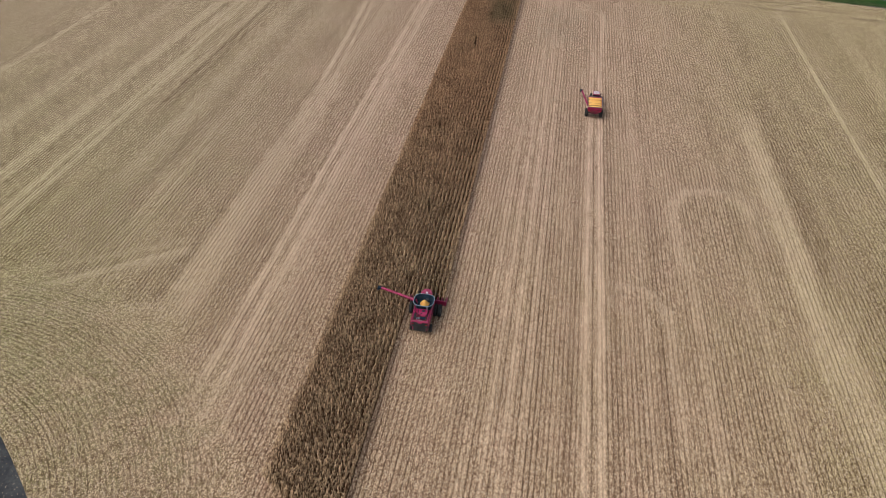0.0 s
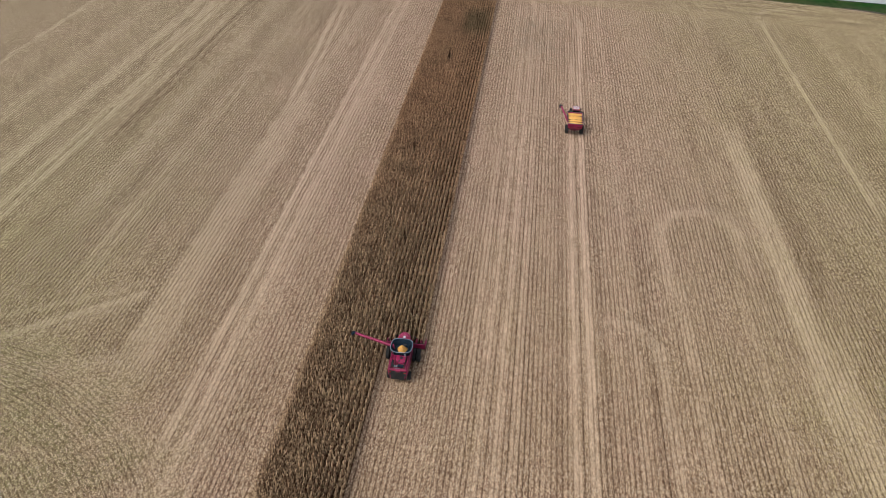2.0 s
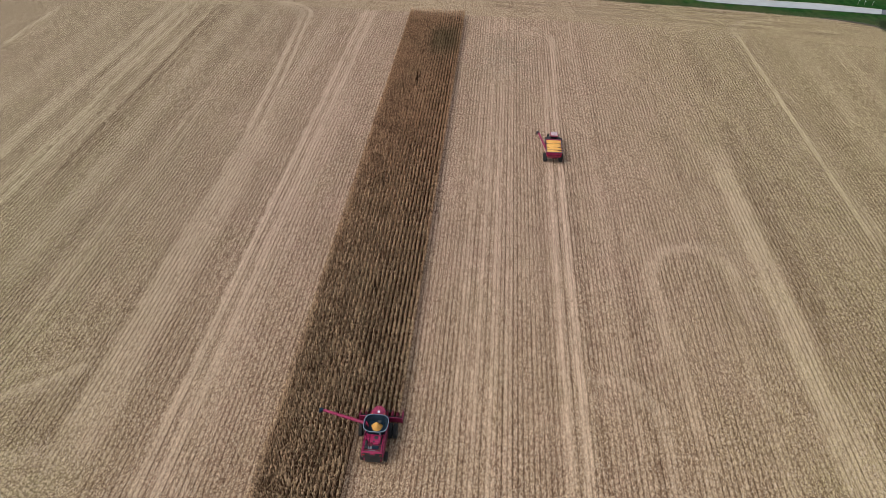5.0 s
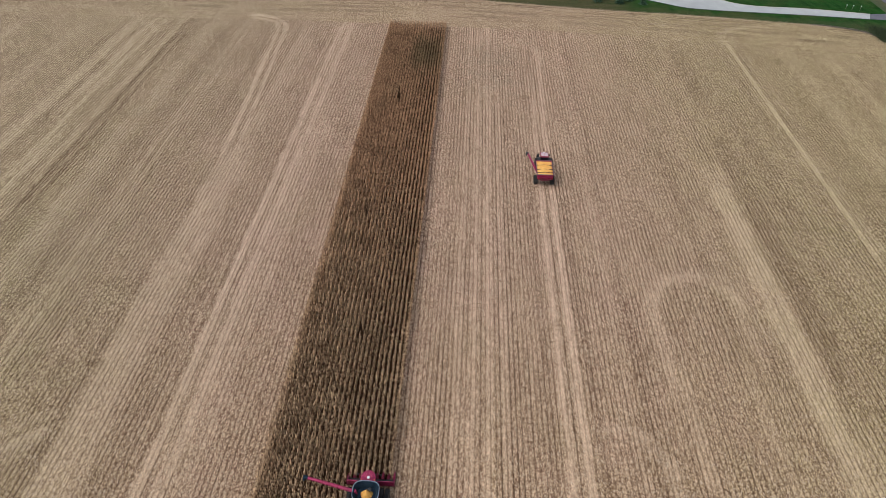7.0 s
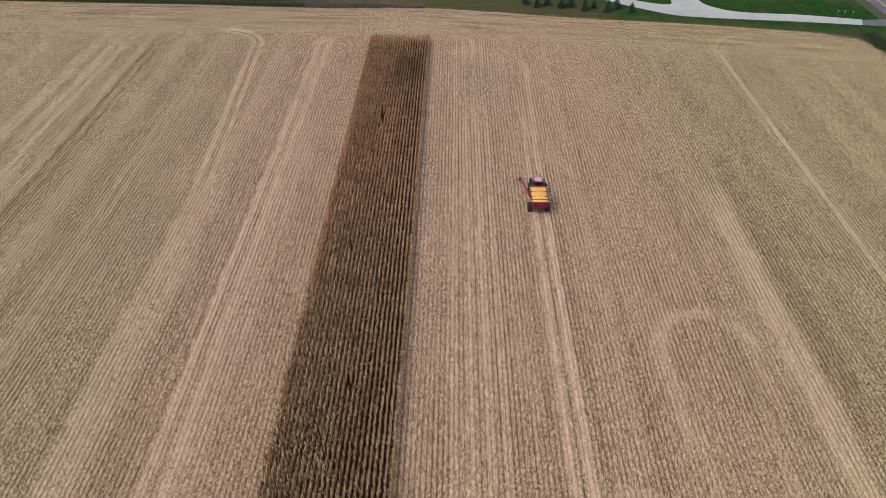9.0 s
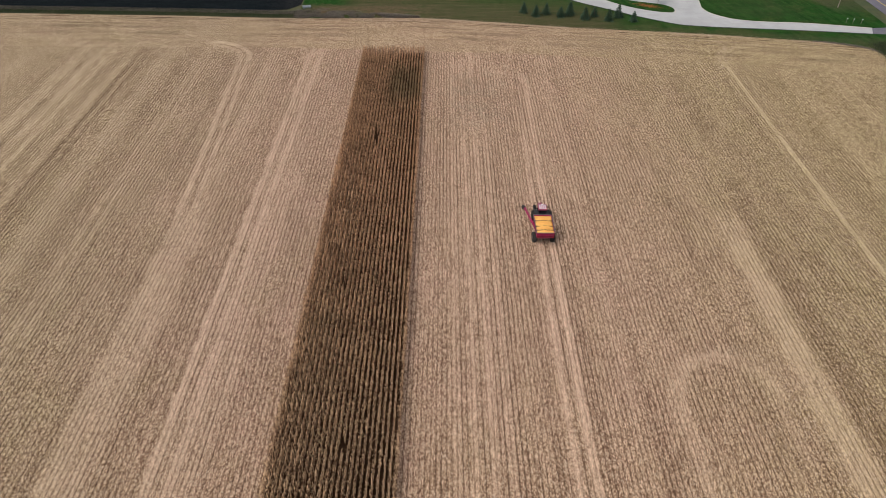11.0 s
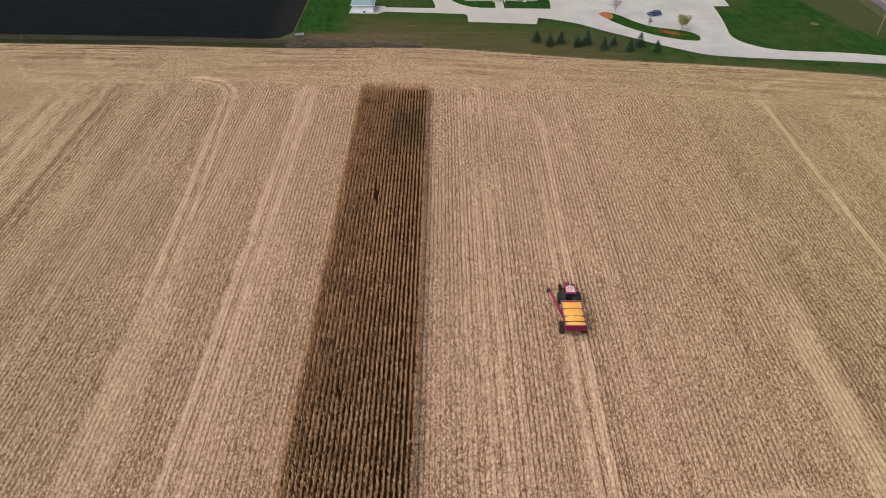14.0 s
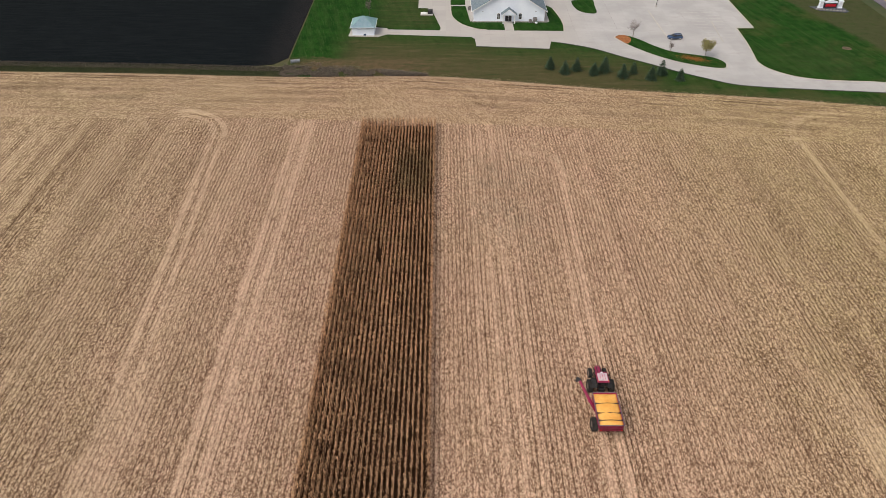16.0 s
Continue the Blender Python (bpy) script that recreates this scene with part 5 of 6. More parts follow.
    part("ladder", bm, black_metal, c)
    return c


grain_cart(pose(43.55, CART_Y, 0.03))
heap("grain_load", "level heap of orange-yellow corn kernels in the cart", 1.68, -2.82, 2.82, 3.42, 3.72, pose(43.55, CART_Y, 0.03))


def tractor(m):
    c = thing("tractor", "red farm tractor with black tyres hitched to the grain cart", "tractor", m)
    bm = bmesh.new()
    rings(bm, [[(-w, y, 1.05), (w, y, 1.05), (w, y, top - 0.18), (w * 0.7, y, top), (-w * 0.7, y, top), (-w, y, top - 0.18)] for y, w, top in ((0.7, 0.52, 2.12), (1.8, 0.50, 2.08), (2.9, 0.46, 1.98), (3.35, 0.38, 1.80))])
    hood = part("hood", bm, red_paint, c)
    for s in (-1, 1):
        bm = bmesh.new()
        box(bm, (s * 0.52, 2.0, 1.55), (0.03, 1.6, 0.4), 0.01)
        part("side_grille", bm, black_metal, hood)
        bm = bmesh.new()
        box(bm, (s * 0.22, 3.36, 1.6), (0.24, 0.06, 0.14), 0.02)
        part("headlamp", bm, lamp_clear, hood)
        bm = bmesh.new()
        box(bm, (s * 0.28, 2.0, 2.095), (0.10, 2.1, 0.012))
        part("hood_stripe", bm, black_metal, hood)
    bm = bmesh.new()
    box(bm, (0, 1.6, 0.85), (0.6, 4.0, 0.5), 0.05)
    box(bm, (0, -0.3, 1.0), (0.9, 1.5, 0.6), 0.05)
    box(bm, (0, 3.45, 0.95), (0.8, 0.35, 0.45), 0.04)
    part("chassis", bm, black_metal, c)
    bm = bmesh.new()
    rings(bm, [[(s * w, y) + (z,) for s, y in ((-1, r), (1, r), (1, f), (-1, f))] for w, r, f, z in ((0.70, -0.75, 0.75, 1.3), (0.82, -0.95, 0.85, 2.1), (0.78, -0.85, 0.70, 2.95))])
    cab = part("cab", bm, glass_dark, c, "dark tinted cab glass")
    for sx in (-1, 1):
        for y0, y1, y2 in ((-0.75, -0.95, -0.85), (0.75, 0.85, 0.70)):
            bm = bmesh.new()
            tube(bm, (sx * 0.70, y0, 1.3), (sx * 0.83, y1, 2.1), 0.05, n=6)
            tube(bm, (sx * 0.83, y1, 2.1), (sx * 0.79, y2, 2.97), 0.05, n=6)
            part("pillar", bm, black_metal, cab)
    bm = bmesh.new()
    rings(bm, [[(-w, r, z), (w, r, z), (w, f, z), (-w, f, z)] for w, r, f, z in ((0.86, -1.02, 0.92, 2.95), (0.92, -1.08, 1.0, 3.05), (0.88, -1.02, 0.92, 3.16), (0.60, -0.75, 0.6, 3.22))])
    roof = part("cab_roof", bm, red_paint, c)
    # pale panel, split by the ribs, stands for sky reflected in the gloss roof
    bm = bmesh.new()
    rings(bm, [[(-w, r2, z), (w, r2, z), (w, f2, z), (-w, f2, z)] for w, r2, f2, z in ((0.74, -0.86, 0.62, 3.19), (0.70, -0.82, 0.58, 3.25), (0.58, -0.68, 0.44, 3.275))])
    part("roof_panel", bm, roof_pale, roof, "pale roof panel coloured as the sky's reflection")
    for x in (-0.34, 0.0, 0.34):
        bm = bmesh.new()
        box(bm, (x, -0.12, 3.285), (0.07, 1.05, 0.03), 0.01)
        part("roof_rib", bm, red_faded, roof, "faded red roof rib")
    bm = bmesh.new()
    box(bm, (0.0, 0.74, 3.17), (0.34, 0.26, 0.12), 0.03)
    part("antenna", bm, white_trim, roof, "white satellite receiver")
    for s in (-1, 1):
        bm = bmesh.new()
        tube(bm, (s * 0.75, -0.9, 3.1), (s * 0.75, -0.9, 3.36), 0.06, 0.05, n=8)
        part("beacon", bm, lamp_amber, roof)
        bm = bmesh.new()
        tube(bm, (s * 0.8, 0.8, 2.6), (s * 1.25, 0.9, 2.6), 0.02, n=5)
        box(bm, (s * 1.28, 0.9, 2.45), (0.2, 0.05, 0.36), 0.01)
        part("mirror", bm, black_metal, cab)
        bm = bmesh.new()
        rings(bm, [[(s * 0.85, y, z), (s * 1.5, y, z), (s * 1.5, y, z + 0.05), (s * 0.85, y, z + 0.05)] for y, z in ((-1.05, 1.75), (-0.6, 2.05), (0.3, 2.08), (0.9, 1.8))])
        part("fender", bm, black_metal, c)
        wheel(c, "rear_tyre", s * 1.62, 0, 1.0, 0.74, 0.5, 22, rim_paint)
        wheel(c, "front_tyre", s * 1.12, 2.75, 0.76, 0.54, 0.5, 18, rim_paint)
        bm = bmesh.new()
        for k in range(4):
            box(bm, (s * 0.85, 1.0, 0.5 + k * 0.28), (0.4, 0.3, 0.04))
            part("step", bm, black_metal, c)
            bm = bmesh.new()
        bm.free()
    bm = bmesh.new()
    tube(bm, (-1.6, 0, 1.0), (1.6, 0, 1.0), 0.15, n=8)
    part("axle", bm, black_metal, c)
    bm = bmesh.new()
    tube(bm, (-1.1, 2.75, 0.76), (1.1, 2.75, 0.76), 0.11, n=8)
    part("axle", bm, black_metal, c)
    bm = bmesh.new()
    tube(bm, (0.48, 0.95, 2.0), (0.48, 0.95, 3.1), 0.07, n=8)
    part("exhaust_pipe", bm, grey_metal, c)
    bm = bmesh.new()
    box(bm, (0, -1.0, 0.62), (0.25, 1.0, 0.12), 0.02)
    for s in (-1, 1):
        tube(bm, (s * 0.4, -0.9, 0.9), (s * 0.42, -1.5, 0.6), 0.05, n=6)
    part("hitch", bm, black_metal, c)
    return c


tractor(pose(43.95, CART_Y + 6.35, 0.03))


def suv(m):
    c = thing("car", "dark blue sport utility car parked on pale concrete", "car", m)
    bm = bmesh.new()
    rings(bm, [[(x, -w * 0.86, low), (x, w * 0.86, low), (x, w, low + 0.12), (x, w * 1.03, 0.66), (x, w * 0.985, top - 0.12), (x, w * 0.90, top), (x, -w * 0.90, top), (x, -w * 0.985, top - 0.12), (x, -w * 1.03, 0.66), (x, -w, low + 0.12)] for x, w, low, top in
               ((-2.33, 0.58, 0.42, 0.66), (-2.28, 0.72, 0.34, 0.78), (-2.1, 0.83, 0.30, 0.90), (-1.7, 0.88, 0.28, 0.98), (-1.0, 0.90, 0.28, 1.06), (-0.3, 0.91, 0.28, 1.09), (0.8, 0.91, 0.28, 1.11), (1.6, 0.90, 0.28, 1.13),
                (2.05, 0.87, 0.32, 1.10), (2.22, 0.80, 0.38, 1.0), (2.28, 0.68, 0.44, 0.86))])
    body = part("body", bm, car_blue, c)
    bm = bmesh.new()
    rings(bm, [[(a, -w * 0.82, z), (a + 0.12, -w, z), (b2 - 0.12, -w, z), (b2, -w * 0.82, z), (b2, w * 0.82, z), (b2 - 0.12, w, z), (a + 0.12, w, z), (a, w * 0.82, z)] for a, b2, w, z in ((-1.15, 2.12, 0.86, 1.02), (-0.72, 2.0, 0.79, 1.30), (-0.35, 1.80, 0.70, 1.53))])
    part("windows", bm, glass_dark, body, "dark tinted windows")
    bm = bmesh.new()
    rings(bm, [[(a, -w * 0.80, z), (a + 0.14, -w, z), (b2 - 0.14, -w, z), (b2, -w * 0.80, z), (b2, w * 0.80, z), (b2 - 0.14, w, z), (a + 0.14, w, z), (a, w * 0.80, z)] for a, b2, w, z in ((-0.38, 1.92, 0.72, 1.52), (-0.28, 1.86, 0.68, 1.58), (0.0, 1.6, 0.56, 1.635))])
    part("roof", bm, car_blue, body)
    for s in (-1, 1):
        for x0, x1 in ((0.35, 0.40), (1.25, 1.22)):
            bm = bmesh.new()
            tube(bm, (x0, s * 0.86, 1.05), (x1, s * 0.72, 1.54), 0.05, n=6)
            part("door_pillar", bm, car_blue, body)
        bm = bmesh.new()
        box(bm, (0.0, s * 0.93, 0.36), (2.0, 0.05, 0.14), 0.02)
        part("sill", bm, black_metal, body)
    for s in (-1, 1):
        bm = bmesh.new()
        tube(bm, (-0.2, s * 0.6, 1.66), (1.5, s * 0.6, 1.66), 0.025, n=5)
        part("roof_rail", bm, car_silver, body)
        bm = bmesh.new()
        box(bm, (-2.2, s * 0.62, 0.75), (0.12, 0.3, 0.14), 0.03)
        part("headlamp", bm, lamp_clear, body)
        bm = bmesh.new()
        box(bm, (2.22, s * 0.66, 0.9), (0.08, 0.22, 0.26), 0.02)
        part("tail_lamp", bm, lamp_red, body)
        bm = bmesh.new()
        box(bm, (-0.75, s * 0.98, 1.08), (0.12, 0.16, 0.13), 0.03)
        part("mirror", bm, car_blue, body)
        for x in (-1.38, 1.35):
            bm = bmesh.new()
            tube(bm, (x, s * 0.70, 0.34), (x, s * 0.93, 0.34), 0.34, n=18)
            w = part("tyre", bm, black_rubber, c)
            bm = bmesh.new()
            tube(bm, (x, s * 0.92, 0.34), (x, s * 0.945, 0.34), 0.22, n=12)
            part("rim", bm, car_silver, w)
    bm = bmesh.new()
    box(bm, (-2.29, 0, 0.55), (0.05, 1.1, 0.2), 0.02)
    part("front_grille", bm, black_metal, body)
    return c


suv(pose(92.4, 256.4, 0.07, 0, 0, 4))

# ---- the white building and its yard ----
WB_X0, WB_X1, WB_Y, WB_EAVE = 30.1, 53.2, 270.6, 3.8
house = thing("white_building", "white gabled building with blue-grey shingle roof and small entrance porch", "building")


def wall_with_holes(bm, x0, x1, y, z1, holes, thick=0.3):
    """Boxes that leave the holes (x0, x1, z0, z1) open."""
    at = x0
    for a, b2, lo, hi in holes:
        box(bm, ((at + a) / 2, y + thick / 2, z1 / 2), (a - at, thick, z1))
        if lo > 0:
            box(bm, ((a + b2) / 2, y + thick / 2, lo / 2), (b2 - a, thick, lo))
        box(bm, ((a + b2) / 2, y + thick / 2, (hi + z1) / 2), (b2 - a, thick, z1 - hi))
        at = b2
    box(bm, ((at + x1) / 2, y + thick / 2, z1 / 2), (x1 - at, thick, z1))
    return bm


mid_x = (WB_X0 + WB_X1) / 2
PEAK = WB_EAVE + 0.6 * (WB_X1 - WB_X0) / 2
bm = bmesh.new()
wall_with_holes(bm, WB_X0, WB_X1, WB_Y, WB_EAVE, [(37.75, 38.65, 0.9, 2.75), (40.3, 42.6, 0.0, 2.35), (44.85, 45.75, 0.9, 2.75)])
tri = [(WB_X0, WB_EAVE), (WB_X1, WB_EAVE), (mid_x, PEAK)]
rings(bm, [[(x, WB_Y, z) for x, z in tri], [(x, WB_Y + 0.3, z) for x, z in tri]])
front = part("wall", bm, white_siding, house)
for k in range(1, 19):
    for a, b2 in ((WB_X0, 37.75), (45.75, WB_X1)):
        bm = bmesh.new()
        rings(bm, [[(x, WB_Y - 0.001, k * 0.2 - 0.2), (x, WB_Y - 0.03, k * 0.2 - 0.2), (x, WB_Y - 0.008, k * 0.2), (x, WB_Y - 0.001, k * 0.2)] for x in (a + 0.01, b2 - 0.12)])
        part("siding_board", bm, white_siding, front)
for x in (WB_X0 + 0.15, WB_X1 - 0.15):
    bm = bmesh.new()
    box(bm, (x, WB_Y + 17.2, WB_EAVE / 2), (0.3, 33.8, WB_EAVE))
    part("wall", bm, white_siding, house)
bm = bmesh.new()
box(bm, (mid_x, WB_Y + 34.3, WB_EAVE / 2), (WB_X1 - WB_X0, 0.3, WB_EAVE))
rings(bm, [[(x, WB_Y + 34.15, z) for x, z in tri], [(x, WB_Y + 34.45, z) for x, z in tri]])
part("wall", bm, white_siding, house)
for s in (-1, 1):
    bm = bmesh.new()
    ex = mid_x + s * ((WB_X1 - WB_X0) / 2 + 0.7)
    ez = PEAK - 0.6 * abs(ex - mid_x) + 0.1
    q = [(mid_x, PEAK + 0.1), (ex, ez), (ex, ez + 0.2), (mid_x, PEAK + 0.32)]
    rings(bm, [[(x, WB_Y - 0.7, z) for x, z in q], [(x, WB_Y + 35.2, z) for x, z in q]])
    roof = part("roof", bm, shingle_blue, house, "blue-grey shingle roof slope")
    bm = bmesh.new()
    q2 = [(mid_x, PEAK + 0.02), (ex, ez - 0.12), (ex, ez + 0.16), (mid_x, PEAK + 0.30)]
    rings(bm, [[(x, WB_Y - 0.78, z) for x, z in q2], [(x, WB_Y - 0.70, z) for x, z in q2]])
    part("rake_board", bm, white_trim, roof, "white rake board")
    bm = bmesh.new()
    box(bm, (ex + s * 0.06, WB_Y + 17, ez + 0.06), (0.14, 36, 0.16), 0.02)
    part("gutter", bm, white_trim, roof)
    bm = bmesh.new()
    x = WB_X0 - 0.06 if s < 0 else WB_X1 + 0.06
    tube(bm, (x, WB_Y + 0.25, 0.1), (x, WB_Y + 0.25, WB_EAVE - 0.2), 0.05, n=6)
    part("downspout", bm, white_trim, house)
    # arched window
    wx = mid_x + s * 3.55
    wx = 38.2 if s < 0 else 45.3
    arch = [(wx - 0.45, 0.9), (wx + 0.45, 0.9)] + [(wx + 0.45 * math.cos(a), 2.3 + 0.45 * math.sin(a)) for a in [math.pi * k / 8 for k in range(9)]]
    bm = bmesh.new()
    rings(bm, [[(x, WB_Y + 0.12, z) for x, z in arch], [(x, WB_Y + 0.16, z) for x, z in arch]])
    win = part("window", bm, glass_dark, house, "dark arched window")
    big = [(wx + (x - wx) * 1.2, 1.6 + (z - 1.6) * 1.1) for x, z in arch]
    bm = bmesh.new()
    rings(bm, [[(x, WB_Y - 0.03, z) for x, z in big], [(x, WB_Y - 0.03, z) for x, z in arch], [(x, WB_Y + 0.1, z) for x, z in arch]], cap0=False, cap1=False)
    part("window_frame", bm, white_trim, win)
    bm = bmesh.new()
    box(bm, (wx, WB_Y + 0.10, 1.75), (0.05, 0.05, 1.8))
    box(bm, (wx, WB_Y + 0.10, 1.6), (0.9, 0.05, 0.05))
    part("muntin", bm, white_trim, win)
    bm = bmesh.new()
    box(bm, (33.0 if s < 0 else 50.3, WB_Y - 0.03, 3.4), (0.35, 0.06, 0.3), 0.01)
    part("wall_vent", bm, grey_metal, house)
# entrance porch
bm = bmesh.new()
box(bm, (41.45, WB_Y + 0.15, 1.17), (2.28, 0.08, 2.34))
door = part("door", bm, door_dark, house, "dark double entrance door")
for x in (40.38, 41.45, 42.52):
    bm = bmesh.new()
    box(bm, (x, WB_Y + 0.09, 1.17), (0.08, 0.06, 2.3))
    part("door_frame", bm, white_trim, door)
for s in (-1, 1):
    bm = bmesh.new()
    box(bm, (41.45 + s * 0.14, WB_Y + 0.06, 1.05), (0.04, 0.06, 0.3))
    part("door_handle", bm, grey_metal, door)
    bm = bmesh.new()
    ex = 41.45 + s * 2.5
    q = [(41.45, 4.75), (ex, 2.85), (ex, 3.0), (41.45, 4.92)]
    rings(bm, [[(x, WB_Y - 2.4, z) for x, z in q], [(x, WB_Y - 0.01, z) for x, z in q]])
    proof = part("porch_roof", bm, shingle_blue, house, "small shingled porch roof")
    bm = bmesh.new()
    q = [(41.45, 4.66), (ex, 2.76), (ex, 2.98), (41.45, 4.90)]
    rings(bm, [[(x, WB_Y - 2.47, z) for x, z in q], [(x, WB_Y - 2.40, z) for x, z in q]])
    part("rake_board", bm, white_trim, proof)
    bm = bmesh.new()
    tube(bm, (41.45 + s * 1.85, WB_Y - 2.0, 0.08), (41.45 + s * 1.85, WB_Y - 2.0, 3.2), 0.13, n=10)
    box(bm, (41.45 + s * 1.85, WB_Y - 2.0, 0.18), (0.36, 0.36, 0.2), 0.02)
    part("porch_post", bm, white_trim, house)
bm = bmesh.new()
tri2 = [(39.3, 3.0), (43.6, 3.0), (41.45, 4.66)]
rings(bm, [[(x, WB_Y - 2.3, z) for x, z in tri2], [(x, WB_Y - 2.2, z) for x, z in tri2]])
box(bm, (41.45, WB_Y - 2.0, 2.95), (4.2, 0.25, 0.3))
part("porch_gable", bm, white_siding, house)
bm = bmesh.new()
box(bm, (41.35, 266.7, 0.08), (2.9, 7.8, 0.16))
tagged(part("pavement", bm, concrete), "concrete walk up to the porch door", "pavement", kind="structure")
bm = bmesh.new()
box(bm, (34.8, 270.2, 0.09), (10.4, 0.9, 0.18))
tagged(part("gravel_border", bm, gravel_mat), "grey gravel border under the white wall", "gravel", kind="structure")
bm = bmesh.new()
box(bm, (48.6, 270.2, 0.09), (11.4, 0.9, 0.18))
tagged(part("gravel_border", bm, gravel_mat), "grey gravel border under the white wall", "gravel", kind="structure")


def air_unit(x, y, w, h):
    c = thing("air_conditioner", "grey boxy air conditioning unit beside the white wall", "air conditioner", pose(x, y, 0.16), "air units")
    bm = bmesh.new()
    box(bm, (0, 0, h / 2), (w, w * 0.85, h), 0.04)
    body = part("casing", bm, gravel_mat, c)
    bm = bmesh.new()
    tube(bm, (0, 0, h - 0.02), (0, 0, h + 0.03), w * 0.36, n=16)
    part("fan_guard", bm, black_metal, body)
    for k in range(6):
        bm = bmesh.new()
        box(bm, (0, -w * 0.43, 0.12 + k * (h - 0.2) / 6), (w * 0.8, 0.02, 0.05))
        part("louver", bm, black_metal, body)


air_unit(48.6, 269.6, 0.9, 0.95)
air_unit(50.1, 269.7, 1.3, 1.5)
air_unit(29.1, 281.0, 1.2, 1.2)
orn = thing("garden_ornament", "small white and green garden ornament on the lawn", "ornament", pose(50.2, 267.0, 0.12))
bm = bmesh.new()
tube(bm, (0, 0, 0), (0, 0, 0.9), 0.1, 0.06, n=8)
part("stem", bm, spruce_needles, orn)
bm = bmesh.new()
tube(bm, (0, 0, 0.85), (0, 0, 1.1), 0.5, 0.35, n=12)
part("bowl", bm, white_trim, orn)
bm = bmesh.new()
tube(bm, (0, 0, 1.1), (0, 0, 1.5), 0.22, 0.05, n=8)
part("finial", bm, roof_teal, orn)

# small shed with a hipped roof
shed = thing("shed", "small white shed with pale teal hipped roof on a concrete pad", "shed", pose(-4.95, 261.4, 0.07))
w, d, h = 3.42, 3.1, 2.5
for s in (-1, 1):
    bm = bmesh.new()
    box(bm, (0, s * (d - 0.1), h / 2), (2 * w, 0.2, h))
    part("wall", bm, white_siding, shed)
for s in (-1, 1):
    bm = bmesh.new()
    box(bm, (s * (w - 0.1), 0, h / 2), (0.2, 2 * d - 0.4, h))
    part("wall", bm, white_siding, shed)
bm = bmesh.new()
ov = 0.5
c4 = [(-w - ov, -d - ov), (w + ov, -d - ov), (w + ov, d + ov + 0.9), (-w - ov, d + ov + 0.9)]
apex = (0, 0.1, 4.95)
for k in range(4):
    a, b2 = c4[k], c4[(k + 1) % 4]
    bm = bmesh.new()
    base = [(a[0], a[1], 2.5), (b2[0], b2[1], 2.5), apex]
    rings(bm, [base, [(x, y, z + 0.12) for x, y, z in base]])
    # all slopes but the front have the sky's reflection in their colour
    slope = part("roof_slope", bm, roof_teal_dark if k == 0 else roof_teal, shed, "blue shingled front slope" if k == 0 else "teal roof slope, paled in colour for the sky it reflects")
    bm = bmesh.new()
    tube(bm, (a[0], a[1], 2.56), (b2[0], b2[1], 2.56), 0.09, n=6)
    part("gutter", bm, white_trim, slope)
    bm = bmesh.new()
    tube(bm, (a[0], a[1], 2.66), (apex[0], apex[1], apex[2] + 0.12), 0.07, n=5)
    part("hip_cap", bm, roof_teal, slope)
bm = bmesh.new()
box(bm, (0.45, -d - 0.05, 0.28), (0.75, 0.4, 0.45), 0.03)
part("meter_box", bm, car_blue, shed, "small blue box on the wall")
bm = bmesh.new()
box(bm, (w + 0.03, 0.2, 1.05), (0.08, 2.4, 2.1), 0.01)
part("door", bm, white_trim, shed)

bin_ = thing("utility_box", "dark utility box and pale lid on a small concrete pad", "utility box", pose(14.6, 277.2, 0.03))
bm = bmesh.new()
box(bm, (0, 0, 0.08), (4.2, 2.6, 0.16), 0.03)
part("pad", bm, concrete, bin_)
bm = bmesh.new()
box(bm, (1.2, 0.3, 0.75), (1.6, 1.5, 1.2), 0.06)
body = part("casing", bm, door_dark, bin_)
bm = bmesh.new()
box(bm, (1.2, 0.3, 1.38), (1.7, 1.6, 0.08), 0.02)
part("lid", bm, black_metal, body)
bm = bmesh.new()
box(bm, (-1.0, 0.2, 0.28), (1.9, 1.6, 0.24), 0.04)
part("hatch", bm, white_trim, bin_, "pale hatch cover")

# roadside sign
sg = thing("monument_sign", "white roadside sign with red message panel on a stone base", "sign", pose(153.2, 284.3, 0.03))
bm = bmesh.new()
slab(bm, [(-6.6, 1.2), (-4.4, -2.6), (3.6, -4.4), (5.2, -3.6), (4.6, 1.6)], -0.05, 0.14)
part("stone_bed", bm, slate_mat, sg, "dark slate bed")
for k in range(9):
    bm = bmesh.new()
    box(bm, (-5.2 + k * 1.08, -1.9 - k * 0.22, 0.3), (0.75, 0.6, 0.4), 0.1)
    part("stone", bm, gravel_mat, sg)
for s in (-1, 1):
    bm = bmesh.new()
    rings(bm, [[(s * 3.3 - w, -d, z), (s * 3.3 + w, -d, z), (s * 3.3 + w, d, z), (s * 3.3 - w, d, z)] for w, d, z in ((0.80, 0.62, 0.1), (0.80, 0.62, 0.35), (0.64, 0.48, 0.38), (0.60, 0.45, 2.35), (0.78, 0.6, 2.4), (0.78, 0.6, 2.58), (0.2, 0.15, 2.75))])
    p = part("pillar", bm, white_siding, sg)
    for k in range(5):
        bm = bmesh.new()
        box(bm, (s * 3.3, -0.48, 0.62 + 0.36 * k), (0.95, 0.06, 0.06))
        part("louver", bm, gravel_mat, p)
bm = bmesh.new()
box(bm, (0, 0, 1.05), (4.4, 0.5, 1.5), 0.03)
panel = part("panel", bm, door_dark, sg)
bm = bmesh.new()
box(bm, (0, -0.27, 1.05), (3.6, 0.05, 0.85), 0.01)
part("message_board", bm, sign_red, panel, "red message board")
